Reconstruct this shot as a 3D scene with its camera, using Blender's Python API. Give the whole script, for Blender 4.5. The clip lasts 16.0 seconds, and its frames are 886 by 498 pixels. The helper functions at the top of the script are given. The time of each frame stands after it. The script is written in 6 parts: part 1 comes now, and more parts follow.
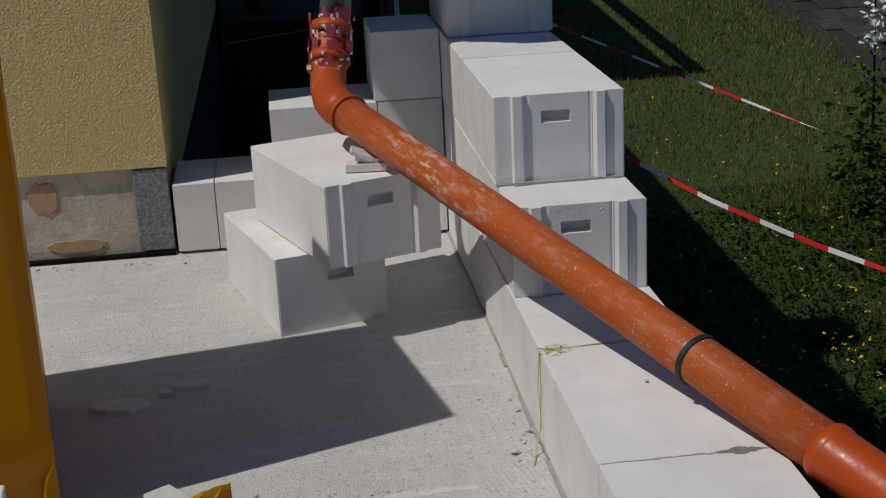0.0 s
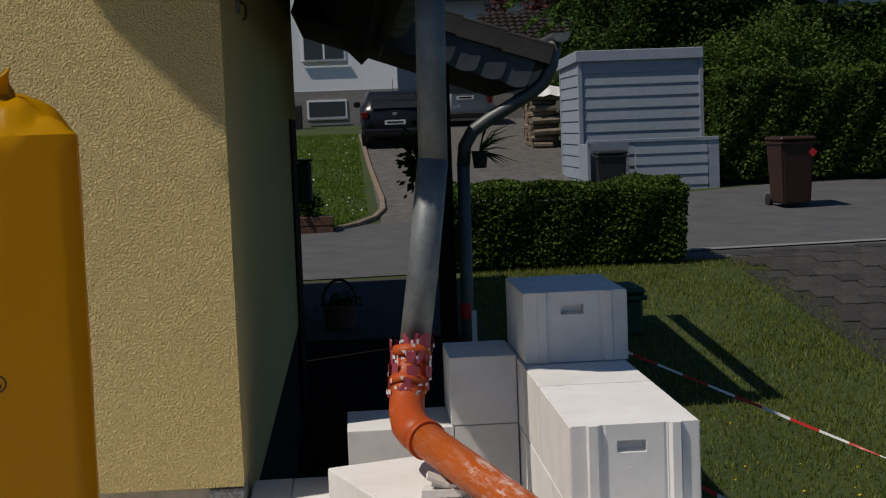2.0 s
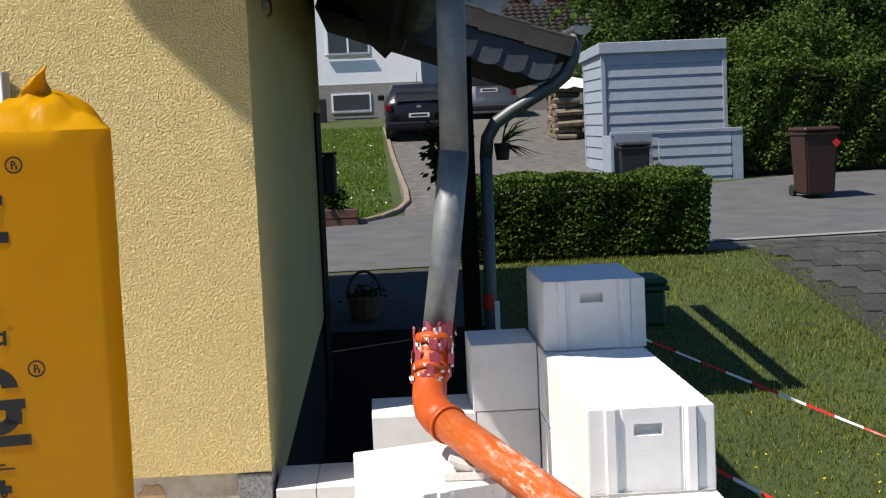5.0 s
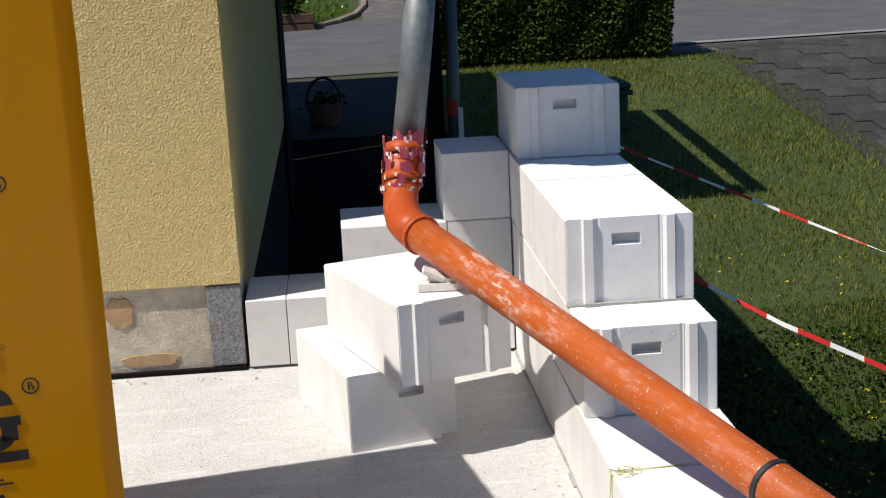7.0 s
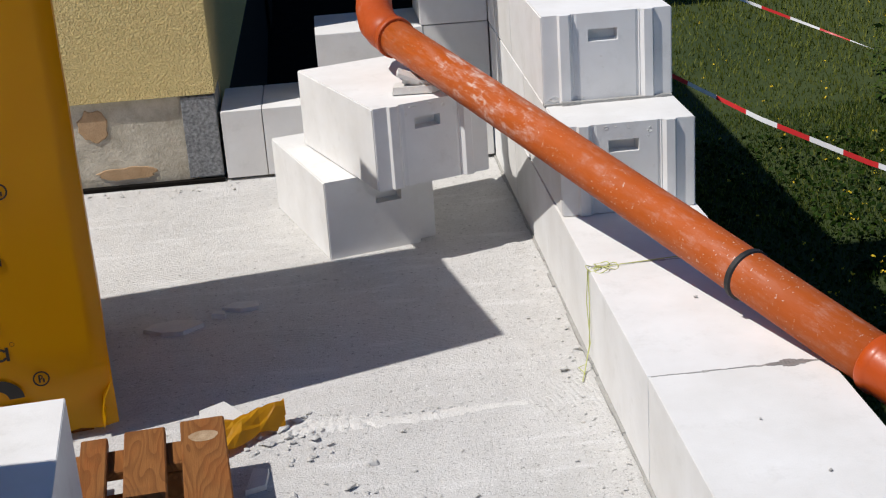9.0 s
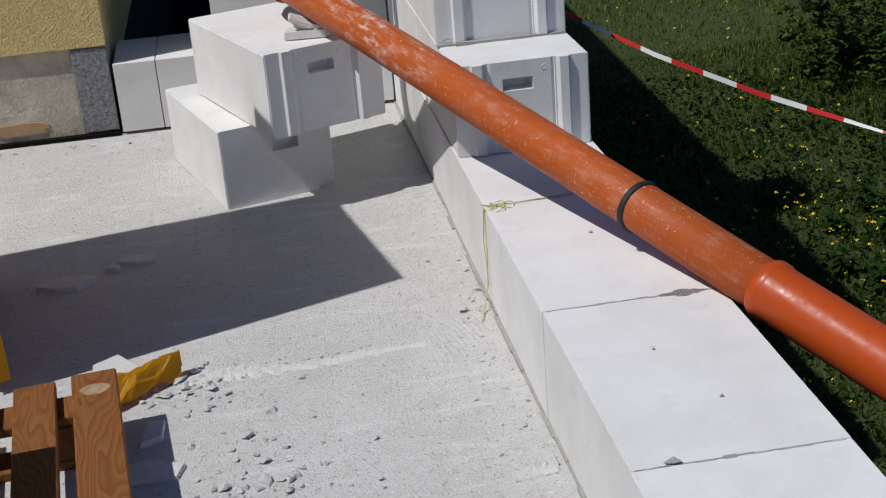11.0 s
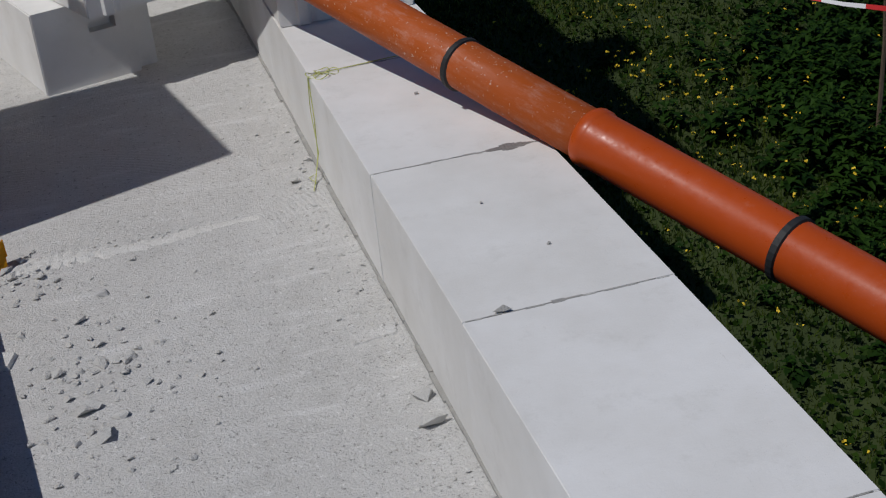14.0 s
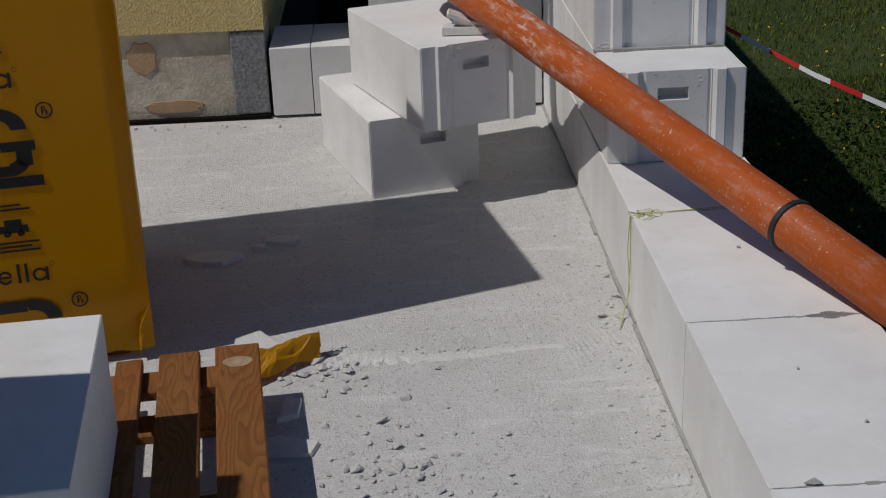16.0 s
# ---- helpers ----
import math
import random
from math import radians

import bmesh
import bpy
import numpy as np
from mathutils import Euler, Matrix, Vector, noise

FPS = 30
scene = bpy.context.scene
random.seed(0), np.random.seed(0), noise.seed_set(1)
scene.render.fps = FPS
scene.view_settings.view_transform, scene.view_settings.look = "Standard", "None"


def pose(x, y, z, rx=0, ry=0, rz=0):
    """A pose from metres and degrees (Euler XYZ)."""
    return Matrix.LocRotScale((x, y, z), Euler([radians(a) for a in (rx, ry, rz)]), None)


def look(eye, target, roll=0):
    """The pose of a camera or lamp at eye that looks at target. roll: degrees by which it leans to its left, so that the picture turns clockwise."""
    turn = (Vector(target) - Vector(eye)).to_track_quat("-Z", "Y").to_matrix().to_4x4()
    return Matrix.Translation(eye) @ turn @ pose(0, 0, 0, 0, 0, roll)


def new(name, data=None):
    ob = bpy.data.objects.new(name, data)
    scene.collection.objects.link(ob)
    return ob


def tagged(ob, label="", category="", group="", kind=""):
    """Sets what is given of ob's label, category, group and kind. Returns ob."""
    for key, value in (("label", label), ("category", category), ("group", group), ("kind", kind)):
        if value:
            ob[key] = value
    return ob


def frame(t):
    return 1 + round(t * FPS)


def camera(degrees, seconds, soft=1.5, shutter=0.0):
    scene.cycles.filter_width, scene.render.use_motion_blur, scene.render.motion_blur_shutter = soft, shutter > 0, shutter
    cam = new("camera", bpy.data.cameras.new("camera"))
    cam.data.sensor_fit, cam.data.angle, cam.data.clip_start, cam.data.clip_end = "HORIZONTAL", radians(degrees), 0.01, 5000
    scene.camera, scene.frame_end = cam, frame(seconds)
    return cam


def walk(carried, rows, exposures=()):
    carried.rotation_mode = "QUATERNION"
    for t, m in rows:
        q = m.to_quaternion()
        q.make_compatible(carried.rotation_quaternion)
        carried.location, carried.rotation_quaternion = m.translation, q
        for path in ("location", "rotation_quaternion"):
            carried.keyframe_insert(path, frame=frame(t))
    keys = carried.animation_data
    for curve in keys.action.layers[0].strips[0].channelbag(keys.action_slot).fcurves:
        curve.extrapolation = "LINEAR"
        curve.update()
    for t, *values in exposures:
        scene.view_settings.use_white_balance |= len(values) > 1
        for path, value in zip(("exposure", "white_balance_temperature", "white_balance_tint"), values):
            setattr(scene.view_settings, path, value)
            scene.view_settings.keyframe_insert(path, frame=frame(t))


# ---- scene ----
cam = camera(35.1, 16.0, soft=1.2)
PATH = [
    (0, (-0.565, -3.112, 1.537), (-0.358, -1.22, 0.923), -2.8),
    (0.5, (-0.563, -3.133, 1.547), (-0.394, -1.202, 1.053), -2.4),
    (1, (-0.554, -3.136, 1.562), (-0.421, -1.187, 1.134), -2.5),
    (1.5, (-0.567, -3.162, 1.55), (-0.429, -1.19, 1.249), -2.4),
    (2, (-0.573, -3.164, 1.579), (-0.445, -1.175, 1.409), -2.2),
    (2.5, (-0.572, -3.224, 1.601), (-0.465, -1.228, 1.571), -1.7),
    (3, (-0.58, -3.254, 1.615), (-0.458, -1.26, 1.698), -1.8),
    (3.5, (-0.581, -3.278, 1.615), (-0.495, -1.282, 1.704), -1.7),
    (4, (-0.574, -3.291, 1.609), (-0.487, -1.293, 1.652), -2.0),
    (4.5, (-0.569, -3.274, 1.594), (-0.483, -1.277, 1.53), -2.5),
    (4.7, (-0.566, -3.282, 1.584), (-0.479, -1.287, 1.469), -2.5),
    (6.8, (-0.622, -3.176, 1.572), (-0.478, -1.231, 1.156), -2.8),
    (7, (-0.612, -3.162, 1.574), (-0.473, -1.219, 1.119), -2.8),
    (7.5, (-0.597, -3.159, 1.542), (-0.458, -1.242, 0.99), -2.6),
    (8, (-0.586, -3.154, 1.517), (-0.456, -1.254, 0.908), -3.0),
    (8.5, (-0.58, -3.152, 1.505), (-0.454, -1.266, 0.851), -3.8),
    (8.7, (-0.581, -3.147, 1.51), (-0.452, -1.269, 0.835), -3.9),
    (10.8, (-0.523, -3.128, 1.466), (-0.295, -1.29, 0.712), -4.6),
    (11, (-0.521, -3.129, 1.463), (-0.28, -1.297, 0.697), -4.7),
    (11.5, (-0.52, -3.139, 1.456), (-0.269, -1.32, 0.664), -5.1),
    (12, (-0.517, -3.143, 1.45), (-0.24, -1.342, 0.625), -5.5),
    (12.5, (-0.493, -3.146, 1.427), (-0.117, -1.384, 0.559), -5.5),
    (13, (-0.444, -3.158, 1.398), (0.141, -1.497, 0.449), -5.8),
    (13.2, (-0.434, -3.166, 1.402), (0.211, -1.534, 0.441), -5.8),
    (13.5, (-0.443, -3.157, 1.41), (0.159, -1.519, 0.433), -6.0),
    (14, (-0.48, -3.138, 1.418), (-0.061, -1.42, 0.483), -5.8),
    (14.5, (-0.521, -3.125, 1.435), (-0.291, -1.326, 0.591), -4.4),
    (15, (-0.555, -3.145, 1.457), (-0.439, -1.304, 0.683), -3.2),
    (15.5, (-0.567, -3.15, 1.456), (-0.493, -1.295, 0.713), -2.6),
    (16, (-0.575, -3.143, 1.455), (-0.506, -1.29, 0.706), -2.2),
]
walk(cam, [(t, look(eye, target, roll)) for t, eye, target, roll in PATH],
     exposures=[(0.0, -0.72, 6600, 10), (1.0, -0.6, 6800, 10), (2.0, -0.35, 7100, 10), (2.5, 0.04, 7250, 10), (3.0, 0.38, 7250, 10), (3.5, 0.64, 7250, 10), (4.0, 0.86, 7150, 10), (4.5, 0.96, 7050, 10),
                (7.0, 0.48, 6800, 10), (8.5, 0.21, 6600, 10), (11.0, -0.24, 6300, 10), (12.5, -0.47, 6250, 10), (13.5, -0.64, 6250, 10), (14.5, -0.74, 6350, 10), (15.0, -0.77, 6350, 10), (16.0, -0.73, 6450, 10)])

# world and sun
SUN_DIR = Vector((0.966, 0.357, -1.615)).normalized()
world = bpy.data.worlds.new("sky")
scene.world = world
world.use_nodes = True
wn = world.node_tree
sky = wn.nodes.new("ShaderNodeTexSky")
sky.sky_type = 'NISHITA'
sky.sun_disc = False
sky.dust_density = 0.3
sky.ozone_density = 2.5
sky.sun_elevation = math.asin(-SUN_DIR.z)
sky.sun_rotation = math.atan2(-SUN_DIR.x, -SUN_DIR.y)
tint = wn.nodes.new("ShaderNodeMix")
tint.data_type, tint.blend_type = 'RGBA', 'MULTIPLY'
tint.inputs[0].default_value = 1.0
tint.inputs[7].default_value = (0.61, 0.855, 1.14, 1)
wn.links.new(sky.outputs[0], tint.inputs[6])
wn.links.new(tint.outputs[2], wn.nodes["Background"].inputs[0])
wn.nodes["Background"].inputs[1].default_value = 0.058
sun = new("sun", bpy.data.lights.new("sun", 'SUN'))
sun.data.energy = 3.85
sun.data.angle = radians(0.5)
sun.data.color = (1.0, 0.965, 0.925)
sun.matrix_world = look(-SUN_DIR * 50, (0, 0, 0))


# ---- materials ----
class Nodes:
    """A short way to write node materials."""

    def __init__(self, name):
        self.m = bpy.data.materials.new(name)
        self.m.use_nodes = True
        self.t = self.m.node_tree
        self.b = self.t.nodes["Principled BSDF"]
        self.co = self.t.nodes.new("ShaderNodeTexCoord").outputs["Object"]

    def node(self, kind, **inputs):
        n = self.t.nodes.new(kind)
        for k, v in inputs.items():
            self.put(n.inputs[k.replace("_", " ")], v)
        return n

    def put(self, socket, v):
        if isinstance(v, bpy.types.NodeSocket):
            self.t.links.new(v, socket)
        else:
            socket.default_value = v

    def space(self, sx=1, sy=1, sz=1, world=False):
        co = self.t.nodes.new("ShaderNodeNewGeometry").outputs["Position"] if world else self.co
        n = self.node("ShaderNodeMapping", Vector=co, Scale=(sx, sy, sz))
        return n.outputs[0]

    def noise(self, scale, detail=4, rough=0.6, co=None, lo=0.3, hi=0.7):
        n = self.node("ShaderNodeTexNoise", Vector=co or self.co, Scale=scale, Detail=detail, Roughness=rough)
        r = self.node("ShaderNodeMapRange", Value=n.outputs[0], From_Min=lo, From_Max=hi)
        return r.outputs[0]

    def cells(self, scale, co=None, feature='F1', lo=0.0, hi=1.0):
        n = self.node("ShaderNodeTexVoronoi", Vector=co or self.co, Scale=scale)
        n.feature = feature
        r = self.node("ShaderNodeMapRange", Value=n.outputs["Distance"], From_Min=lo, From_Max=hi)
        return r.outputs[0]

    def mix(self, f, a, b):
        n = self.t.nodes.new("ShaderNodeMix")
        n.data_type = 'RGBA'
        for s, v in ((n.inputs[0], f), (n.inputs[6], a), (n.inputs[7], b)):
            if not isinstance(v, bpy.types.NodeSocket) and s is not n.inputs[0]:
                v = (*v, 1)
            self.put(s, v)
        return n.outputs[2]

    def math(self, op, a, b=0.0):
        n = self.t.nodes.new("ShaderNodeMath")
        n.operation = op
        self.put(n.inputs[0], a)
        self.put(n.inputs[1], b)
        return n.outputs[0]

    def random(self):
        return self.t.nodes.new("ShaderNodeObjectInfo").outputs["Random"]

    def island(self):
        return self.t.nodes.new("ShaderNodeNewGeometry").outputs["Random Per Island"]

    def done(self, colour, rough=0.8, height=None, strength=0.4, distance=0.004, metal=0.0, spec=0.5):
        self.put(self.b.inputs["Base Color"], colour if isinstance(colour, bpy.types.NodeSocket) else (*colour, 1))
        self.put(self.b.inputs["Roughness"], rough)
        self.put(self.b.inputs["Metallic"], metal)
        self.put(self.b.inputs["Specular IOR Level"], spec)
        if height is not None:
            bump = self.node("ShaderNodeBump", Height=height, Strength=strength, Distance=distance)
            self.t.links.new(bump.outputs[0], self.b.inputs["Normal"])
        return self.m


def make_aerated():
    n = Nodes("aerated_concrete")
    shift = n.node("ShaderNodeVectorMath", Vector=n.co)
    r = n.random()
    n.put(shift.inputs[1], r)
    co = shift.outputs[0]
    fine = n.noise(160, 3, 0.7, co)
    big = n.noise(5, 4, 0.6, co)
    base = n.mix(big, (0.695, 0.683, 0.660), (0.79, 0.785, 0.775))
    tone = n.mix(r, (0.95, 0.945, 0.93), (1, 1, 1))
    mul = n.t.nodes.new("ShaderNodeMix")
    mul.data_type, mul.blend_type = 'RGBA', 'MULTIPLY'
    mul.inputs[0].default_value = 1
    n.put(mul.inputs[6], base), n.put(mul.inputs[7], tone)
    smudge = n.noise(11, 6, 0.75, co, 0.56, 0.78)
    col = n.mix(n.math('MULTIPLY', smudge, 0.45), mul.outputs[2], (0.52, 0.505, 0.47))
    long_co = n.node("ShaderNodeMapping", Vector=co, Scale=(26, 5, 26), Rotation=(0, 0, 0.4))
    scratch = n.noise(3.0, 5, 0.8, long_co.outputs[0], 0.66, 0.72)
    col = n.mix(n.math('MULTIPLY', scratch, 0.35), col, (0.50, 0.49, 0.46))
    pores = n.cells(260, co, 'F1', 0.06, 0.22)
    rare = n.noise(30, 2, 0.5, co, 0.55, 0.62)
    pit = n.math('MAXIMUM', pores, n.math('SUBTRACT', 1.0, rare))
    height = n.math('ADD', n.math('MULTIPLY', pit, 0.6), n.math('MULTIPLY', fine, 0.25))
    col = n.mix(n.math('MULTIPLY', n.math('SUBTRACT', 1.0, pit), 0.35), col, (0.45, 0.44, 0.42))
    return n.done(col, 0.95, height, 0.35, 0.002, spec=0.2)


def make_concrete():
    n = Nodes("slab_concrete")
    big = n.noise(1.6, 6, 0.65)
    mid = n.noise(14, 6, 0.78)
    fine = n.noise(170, 3, 0.75)
    col = n.mix(big, (0.54, 0.525, 0.498), (0.70, 0.685, 0.66))
    col = n.mix(n.math('MULTIPLY', mid, 0.6), col, (0.78, 0.77, 0.75))
    col = n.mix(n.math('MULTIPLY', fine, 0.36), col, (0.33, 0.322, 0.305))
    spots = n.noise(62, 5, 0.8, None, 0.57, 0.66)
    col = n.mix(n.math('MULTIPLY', spots, 0.85), col, (0.22, 0.21, 0.195))
    pale = n.noise(75, 2, 0.6, None, 0.64, 0.70)
    col = n.mix(n.math('MULTIPLY', pale, 0.7), col, (0.80, 0.79, 0.77))
    warp = n.node("ShaderNodeTexNoise", Vector=n.co, Scale=45, Detail=3)
    off = n.node("ShaderNodeVectorMath", Vector=n.co)
    scaled = n.node("ShaderNodeVectorMath", Vector=warp.outputs["Color"])
    scaled.operation = 'SCALE'
    scaled.inputs["Scale"].default_value = 0.022
    n.put(off.inputs[1], scaled.outputs[0])
    pits = n.cells(95, off.outputs[0], 'F1', 0.05, 0.24)
    some = n.noise(9, 5, 0.7, None, 0.47, 0.58)
    pit = n.math('MAXIMUM', pits, n.math('SUBTRACT', 1.0, some))
    col = n.mix(n.math('MULTIPLY', n.math('SUBTRACT', 1.0, pit), 0.6), col, (0.22, 0.215, 0.20))
    dist = n.node("ShaderNodeMapping", Vector=n.co, Location=(0.85, 0.35, 0))
    wave = n.node("ShaderNodeTexWave", Vector=dist.outputs[0], Scale=21, Distortion=3.5, Detail=2, Detail_Scale=1.2)
    wave.wave_type = 'RINGS'
    wave.rings_direction = 'Z'
    where = n.noise(2.1, 3, 0.5, None, 0.52, 0.70)
    comb = n.math('MULTIPLY', wave.outputs[0], where)
    col = n.mix(n.math('MULTIPLY', comb, 0.09), col, (0.32, 0.315, 0.30))
    dust = n.noise(3.2, 4, 0.6, n.space(1.0, 5.0, 1), 0.56, 0.72)
    col = n.mix(n.math('MULTIPLY', dust, 0.55), col, (0.80, 0.79, 0.775))
    height = n.math('ADD', n.math('MULTIPLY', pit, 0.9), n.math('ADD', n.math('MULTIPLY', fine, 0.5), n.math('ADD', n.math('MULTIPLY', mid, 0.6), n.math('MULTIPLY', comb, 0.5))))
    return n.done(col, 0.95, height, 0.8, 0.005, spec=0.2)


def make_render_plaster():
    n = Nodes("yellow_render")
    big = n.noise(1.3, 5, 0.6)
    grain = n.noise(118, 2, 0.6, None, 0.38, 0.62)
    worm = n.cells(165, None, 'SMOOTH_F1', 0.1, 0.7)
    col = n.mix(big, (0.86, 0.67, 0.30), (0.90, 0.715, 0.335))
    height = n.math('ADD', n.math('MULTIPLY', grain, 0.7), n.math('MULTIPLY', worm, 0.5))
    # Hollows between the grains are darkened in colour, as shadow between them.
    col = n.mix(n.math('MULTIPLY', n.math('SUBTRACT', 1.0, grain), 0.2), col, (0.50, 0.37, 0.14))
    return n.done(col, 0.95, height, 1.0, 0.0115, spec=0.2)


def make_plastic(name, colour, rough=0.35, dusty=0.0, dust=(0.6, 0.5, 0.42)):
    n = Nodes(name)
    wear = n.noise(3, 5, 0.65)
    col = n.mix(n.math('MULTIPLY', wear, 0.3), colour, tuple(c * 0.7 for c in colour))
    if dusty:
        d = n.noise(7, 6, 0.75, n.space(1, 1, 1), 0.62, 0.72)
        speck = n.noise(130, 2, 0.6, None, 0.66, 0.72)
        some = n.noise(4, 3, 0.5, None, 0.4, 0.7)
        f = n.math('MULTIPLY', n.math('MAXIMUM', n.math('MULTIPLY', d, 0.8), n.math('MULTIPLY', speck, some)), dusty)
        col = n.mix(f, col, dust)
    scr = n.noise(40, 4, 0.7)
    r = n.node("ShaderNodeMapRange", Value=scr, To_Min=rough - 0.08, To_Max=rough + 0.2)
    return n.done(col, r.outputs[0], scr, 0.05, 0.001, spec=0.3)


def make_film():
    """Thin glossy film that lets some light through."""
    n = Nodes("yellow_film")
    wear = n.noise(3, 5, 0.65)
    col = n.mix(n.math('MULTIPLY', wear, 0.3), (0.68, 0.345, 0.002), (0.60, 0.28, 0.001))
    crease = n.noise(16, 4, 0.6, n.space(1.0, 1.0, 0.45))
    mat = n.done(col, 0.3, crease, 0.12, 0.004, spec=0.28)
    tr = n.node("ShaderNodeBsdfTranslucent", Color=col)
    both = n.t.nodes.new("ShaderNodeMixShader")
    both.inputs[0].default_value = 0.4
    n.t.links.new(n.b.outputs[0], both.inputs[1])
    n.t.links.new(tr.outputs[0], both.inputs[2])
    n.t.links.new(both.outputs[0], n.t.nodes["Material Output"].inputs[0])
    return mat


def make_pipe():
    """Orange plastic with dust in streaks along y, most of it near its upper third."""
    n = Nodes("orange_pvc")
    wear = n.noise(4, 5, 0.65, n.space(3, 0.8, 3))
    col = n.mix(n.math('MULTIPLY', wear, 0.55), (0.46, 0.088, 0.009), (0.32, 0.072, 0.012))
    streak = n.noise(26, 5, 0.75, n.space(1.6, 0.4, 1.6), 0.46, 0.66)
    blotch = n.noise(7, 6, 0.8, None, 0.50, 0.60)
    sep = n.node("ShaderNodeSeparateXYZ", Vector=n.co)
    near = n.node("ShaderNodeMapRange", Value=n.math('ABSOLUTE', n.math('SUBTRACT', sep.outputs[1], 0.88)), From_Min=0.08, From_Max=0.36, To_Min=1.0, To_Max=0.14)
    top = n.node("ShaderNodeMapRange", Value=sep.outputs[2], From_Min=-0.05, From_Max=0.03, To_Min=0.15, To_Max=1.0)
    f = n.math('MULTIPLY', n.math('MULTIPLY', n.math('MULTIPLY', streak, n.math('ADD', 0.25, blotch)), near.outputs[0]), top.outputs[0])
    col = n.mix(n.math('MINIMUM', n.math('MULTIPLY', f, 1.4), 0.65), col, (0.66, 0.55, 0.48))
    speck = n.noise(120, 2, 0.6, None, 0.66, 0.70)
    where = n.noise(5, 3, 0.5, None, 0.42, 0.6)
    col = n.mix(n.math('MULTIPLY', n.math('MULTIPLY', speck, where), 0.8), col, (0.66, 0.55, 0.46))
    scr = n.noise(55, 4, 0.7, n.space(1.5, 0.25, 1.5))
    r = n.node("ShaderNodeMapRange", Value=n.math('ADD', scr, f), To_Min=0.33, To_Max=0.75)
    return n.done(col, r.outputs[0], scr, 0.06, 0.001, spec=0.3)


def make_plain(name, a, b, scale=8, rough=0.8, bump=0.2, metal=0.0, distance=0.003, spec=0.4, vary=0.0):
    n = Nodes(name)
    f = n.noise(scale, 5, 0.65)
    g = n.noise(scale * 9, 3, 0.7)
    col = n.mix(f, a, b)
    col = n.mix(n.math('MULTIPLY', g, 0.2), col, tuple(c * 0.6 for c in a))
    if vary:
        col = n.mix(n.math('MULTIPLY', n.random(), vary), col, tuple(c * 0.4 for c in a))
    return n.done(col, rough, n.math('ADD', f, g), bump, distance, metal, spec)


def make_wood(name, a, b, along='X'):
    n = Nodes(name)
    s = {'X': (0.6, 9, 9), 'Y': (9, 0.6, 9), 'Z': (9, 9, 0.6)}[along]
    sh = n.node("ShaderNodeVectorMath", Vector=n.space(*s))
    n.put(sh.inputs[1], n.math('MULTIPLY', n.random(), 7.0))
    g = n.node("ShaderNodeTexWave", Vector=sh.outputs[0], Scale=1.4, Distortion=7, Detail=3, Detail_Scale=0.8)
    fine = n.noise(30, 4, 0.7, sh.outputs[0])
    col = n.mix(g.outputs[0], a, b)
    col = n.mix(n.math('MULTIPLY', fine, 0.4), col, tuple(c * 0.45 for c in a))
    col = n.mix(n.math('MULTIPLY', n.random(), 0.35), col, tuple(c * 0.35 for c in a))
    return n.done(col, 0.75, n.math('ADD', g.outputs[0], fine), 0.25, 0.002, spec=0.12)


def make_board():
    """Resinous pine: rings of a flat-sawn board, stretched along y, with knots."""
    n = Nodes("pallet_wood")
    sh = n.node("ShaderNodeVectorMath", Vector=n.space(13, 2.6, 13))
    n.put(sh.inputs[1], n.math('MULTIPLY', n.random(), 9.0))
    bend = n.node("ShaderNodeTexNoise", Vector=sh.outputs[0], Scale=0.75, Detail=2)
    rings = n.math('FRACT', n.math('MULTIPLY', bend.outputs[0], 17.0))
    line = n.node("ShaderNodeMapRange", Value=rings, From_Min=0.35, From_Max=1.0)
    fine = n.noise(14, 5, 0.7, n.space(30, 1.5, 30))
    col = n.mix(n.math('MULTIPLY', line.outputs[0], 0.6), (0.26, 0.11, 0.034), (0.11, 0.038, 0.011))
    red = n.noise(5, 3, 0.6, n.space(3, 1, 3), 0.5, 0.75)
    col = n.mix(n.math('MULTIPLY', red, 0.5), col, (0.27, 0.07, 0.015))
    col = n.mix(n.math('MULTIPLY', fine, 0.35), col, (0.12, 0.05, 0.018))
    stain = n.noise(6, 5, 0.7, None, 0.6, 0.72)
    col = n.mix(n.math('MULTIPLY', stain, 0.5), col, (0.07, 0.04, 0.025))
    return n.done(col, 0.72, n.math('ADD', line.outputs[0], fine), 0.3, 0.002, spec=0.15)


def make_leaf(name, dark, light, trans=0.25):
    n = Nodes(name)
    r = n.island()
    col = n.mix(r, dark, light)
    return_mat = n.done(col, 0.6, spec=0.1)
    n.put(n.b.inputs["Transmission Weight"], 0.0)
    tr = n.node("ShaderNodeBsdfTranslucent", Color=col)
    mixs = n.t.nodes.new("ShaderNodeMixShader")
    mixs.inputs[0].default_value = trans
    n.t.links.new(n.b.outputs[0], mixs.inputs[1])
    n.t.links.new(tr.outputs[0], mixs.inputs[2])
    n.t.links.new(mixs.outputs[0], n.t.nodes["Material Output"].inputs[0])
    return return_mat


